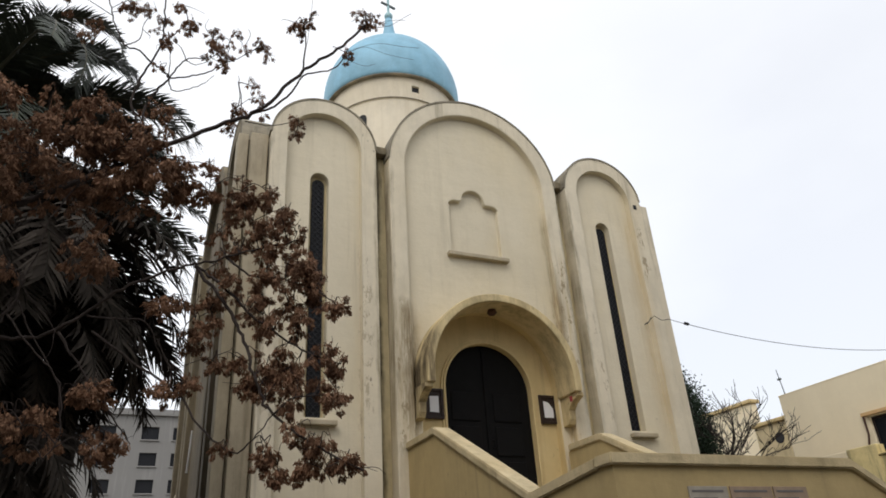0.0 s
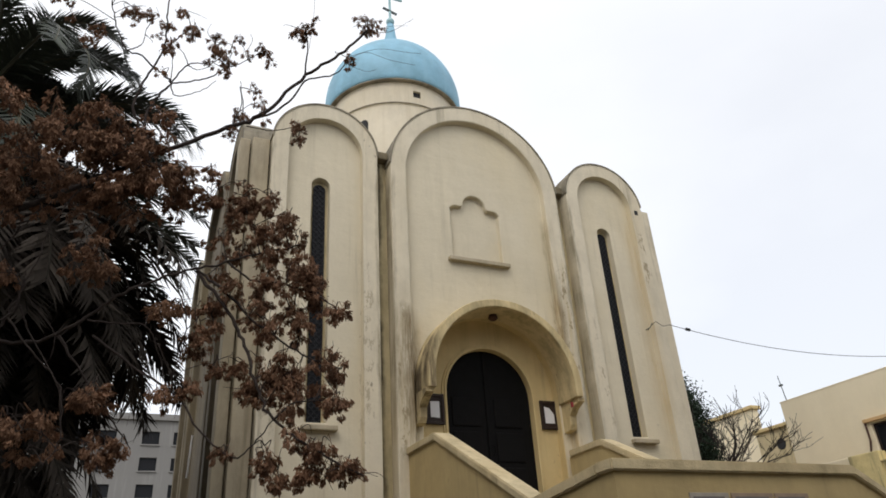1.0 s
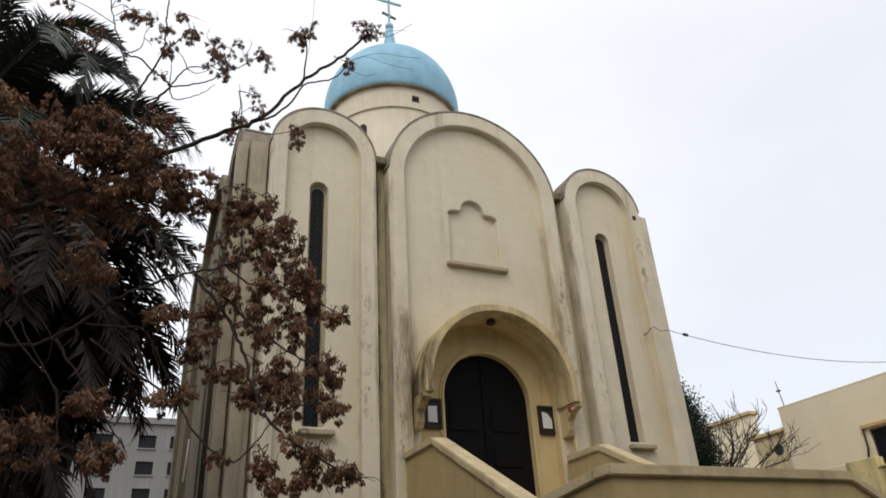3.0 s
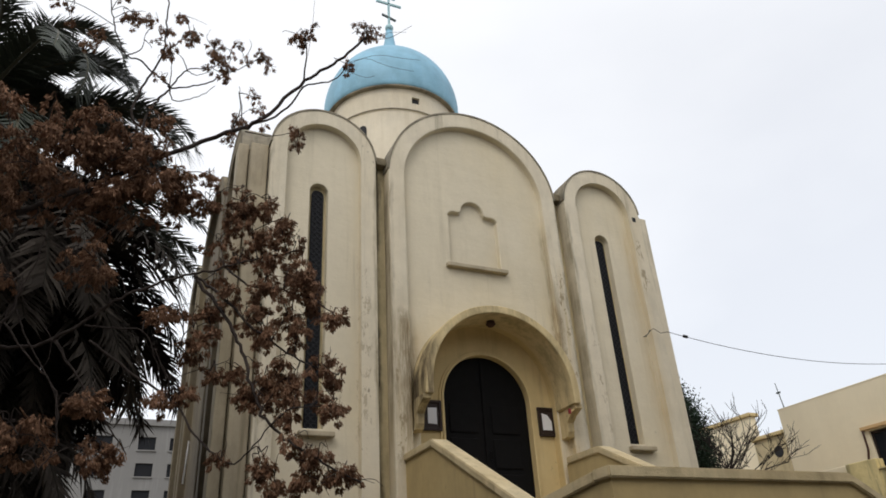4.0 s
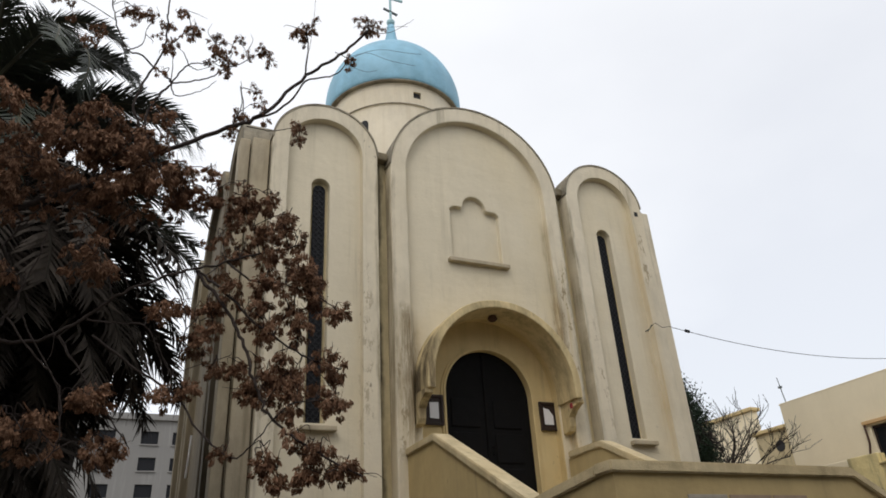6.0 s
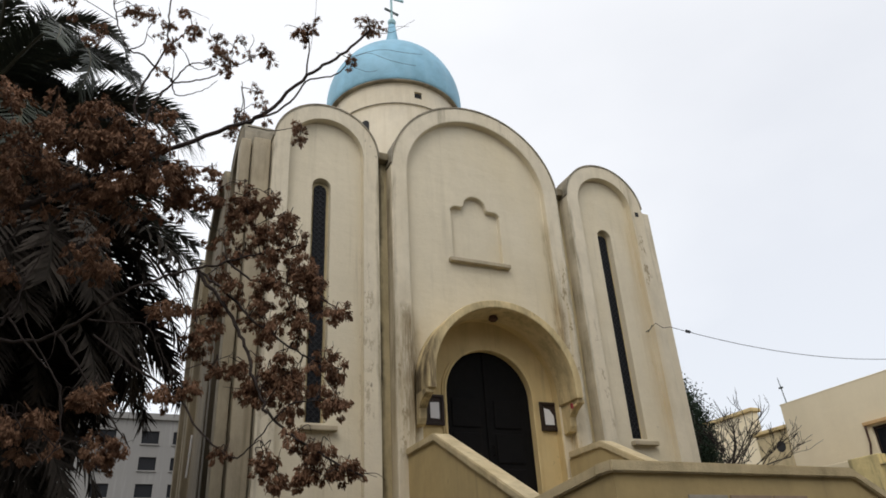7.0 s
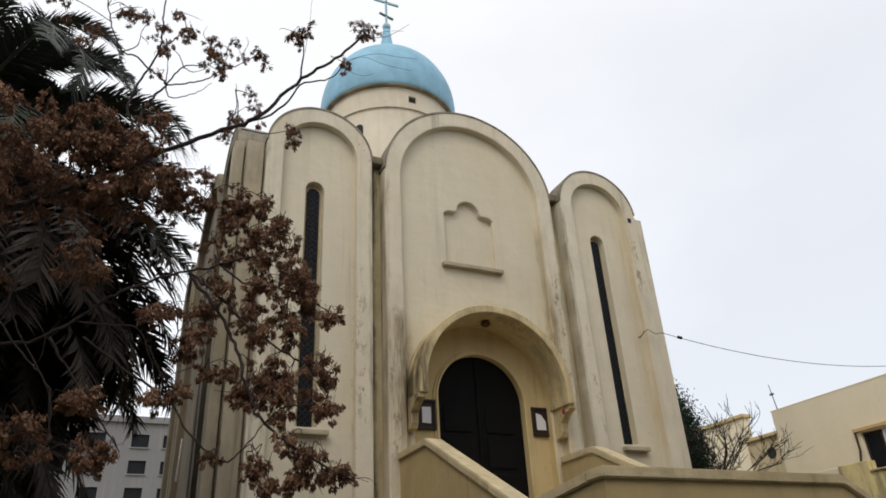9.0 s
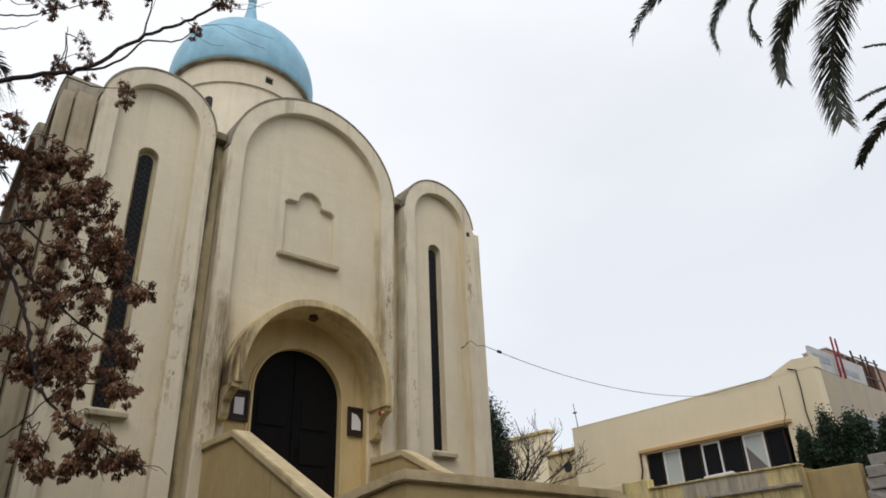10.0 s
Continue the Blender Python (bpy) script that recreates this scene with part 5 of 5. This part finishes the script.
bunches(-5.40, -5.67, 4.85, 0.13, 0.08, 4)
bunches(-5.28, -5.72, 4.26, 0.13, 0.08, 4)
bunches(-5.63, -5.51, 4.25, 0.10, 0.10, 4)
bunches(-5.86, -5.38, 4.22, 0.09, 0.10, 4)
bunches(-5.91, -5.33, 3.81, 0.09, 0.10, 4)
bunches(-5.34, -5.67, 3.85, 0.10, 0.05, 3)
bunches(-5.58, -5.51, 3.57, 0.07, 0.07, 3)
bunches(-5.82, -5.42, 4.55, 0.08, 0.08, 2)
bunches(-5.28, -5.70, 3.47, 0.12, 0.06, 4)
bunches(-6.58, -5.33, 5.85, 0.12, 0.09, 5)
bunches(-6.71, -5.33, 5.34, 0.26, 0.13, 8)
# unseen bunches west of the others, added to shade the lower left ones
bunches(-8.7, -6.2, 5.6, 0.9, 0.7, 90)
bunches(-8.9, -5.2, 4.4, 0.6, 0.6, 40)

# the bunches nearest the church stand alone; the thick mass before the palm is one part
HELD.sort(key=lambda e: -e[1].translation.x)
for kind, m in HELD[:295]:
    part("panicle", BUNCHES[kind], None, tree, "", m)
verts, faces = [], []
for kind, m in HELD[295:]:
    base = len(verts)
    verts += [tuple(m @ v.co) for v in BUNCHES[kind].vertices]
    faces += [tuple(base + k for k in f.vertices) for f in BUNCHES[kind].polygons]
mass = bpy.data.meshes.new("seed_mass")
mass.from_pydata(verts, [], faces)
mass.materials.append(SEED)
tagged(part("seed_mass", mass, None, tree), kind="stuff")
TWIGS.sort(key=lambda e: -e[0][-1].x)
for line, r0, r1 in TWIGS[:280]:
    part("twig", tube(line, r0, r1, 5), BARK, tree)
verts, faces = [], []
for line, r0, r1 in TWIGS[280:]:
    one = tube(line, r0, r1, 4)
    one.verts.index_update()
    base = len(verts)
    verts += [tuple(v.co) for v in one.verts]
    faces += [tuple(base + v.index for v in f.verts) for f in one.faces]
    one.free()
mass = bpy.data.meshes.new("twig_mass")
mass.from_pydata(verts, [], faces)
tagged(part("twig_mass", mass, BARK, tree), kind="stuff")


# ---- bush, cypress and bare tree behind ----
def leaf_crown(seed, radii, count, size, clumps):
    rnd = random.Random(seed)
    cs = []
    for i in range(clumps):
        v = Vector((rnd.gauss(0, 1), rnd.gauss(0, 1), rnd.gauss(0, 1))).normalized() * rnd.uniform(0.35, 0.95)
        cs.append(Vector((v.x * radii[0], v.y * radii[1], v.z * radii[2])))
    verts, faces = [], []
    for i in range(count):
        c = rnd.choice(cs) + Vector((rnd.gauss(0, 1) * radii[0], rnd.gauss(0, 1) * radii[1], rnd.gauss(0, 1) * radii[2])) * 0.17
        d = Vector((rnd.gauss(0, 1), rnd.gauss(0, 1), rnd.gauss(0, 1) + 0.5)).normalized()
        s = d.cross(Vector((rnd.gauss(0, 1), rnd.gauss(0, 1), rnd.gauss(0, 1)))).normalized() * size * 0.28
        b = len(verts)
        verts += [c, c + d * size * 0.5 + s, c + d * size, c + d * size * 0.5 - s]
        faces += [(b, b + 1, b + 2), (b, b + 2, b + 3)]
    me = bpy.data.meshes.new("leaves")
    me.from_pydata([tuple(v) for v in verts], [], faces)
    return me


for (x, y, z), (rx, ry, rz), k in (((12.6, -3.98, 3.6), (0.36, 0.34, 1.0), 3), ((12.65, -4.55, 3.6), (0.4, 0.36, 0.85), 4), ((12.5, -3.3, 3.6), (0.2, 0.2, 0.6), 5), ((12.7, -5.25, 3.6), (0.36, 0.34, 0.55), 6), ((12.55, -3.7, 3.6), (0.3, 0.3, 0.35), 7)):
    bu = thing("bush", (x, y, z), "dark green fine-leaved conifer bush behind the terrace parapet", "bush", "bushes on the terrace")
    part("stem", tube([Vector((0, 0, -0.05)), Vector((0.02, 0.03, 0.5)), Vector((0, 0, 1.0))], 0.05, 0.02, 7), BARK, bu)
    part("leaves", leaf_crown(k, (rx, ry, rz), 9000, 0.07, 45), BUSH, bu, "", Matrix.Translation((0, 0, 1.1)))

cy = thing("cypress", (10.0, 6.2, 0), "dark evergreen tree behind the church corner", "tree")
part("trunk", tube([Vector((0, 0, -0.1)), Vector((0, 0, 3)), Vector((0.05, 0, 7))], 0.16, 0.05, 9), BARK, cy)
part("leaves", leaf_crown(5, (0.8, 0.8, 2.1), 24000, 0.09, 160), CYPRESS, cy, "", Matrix.Translation((0.4, 0, 5.75)))

bt = thing("tree", (10.0, 4.9, 0), "bare dark winter tree with many fine twigs", "tree")
RB = random.Random(21)
part("trunk", tube(smooth_line([(0, 0, -0.1), (0.1, 0, 2.2), (0, 0.1, 4.8)], 4), 0.12, 0.07, 9), DARK_BARK, bt)


def grow(p, d, ln, r, depth, bm):
    q = p
    line = [p]
    for i in range(4):
        d = (d + Vector((RB.gauss(0, 0.15), RB.gauss(0, 0.15), RB.gauss(0.04, 0.08)))).normalized()
        q = q + d * ln / 4
        line.append(q)
    tube(line, max(r, 0.0075), max(r * 0.6, 0.006), 4, bm)
    if depth:
        for j in range(3 if depth > 1 else 2):
            k = RB.choice((2, 3, 4))
            nd = (d + Vector((RB.gauss(0, 0.5), RB.gauss(0, 0.5), RB.gauss(0.15, 0.3)))).normalized()
            grow(line[k], nd, ln * RB.uniform(0.5, 0.85), r * 0.58, depth - 1, bm)


for i in range(11):
    bm = bmesh.new()
    a = i * 0.79
    grow(Vector((0, 0.1, 4.6)), Vector((math.cos(a) * 1.1 + 0.7, math.sin(a), 0.5)).normalized(), 1.12 + 0.03 * i, 0.036, 4, bm)
    part("limb", bm, DARK_BARK, bt)

# stacked slabs on the terrace end
for row in range(4):
    for i in range(5 - row // 2):
        st = thing("stone", (12.08 + RB.uniform(-0.05, 0.05), -4.88 - 0.42 * i - 0.07 * row, 3.40 + 0.255 * row), "rough grey stone slab in the stack at the terrace end", "stone", "stones on the terrace")
        bm = box(-0.22, 0.22, -0.205, 0.205, 0.0, 0.25, 0.025)
        for v in bm.verts:
            v.co += Vector((noise.noise(v.co * 9 + Vector((i, row, 0))), noise.noise(v.co * 8 + Vector((row, i, 3))), 0)) * 0.05
        part("slab", bm, RUBBLE, st)
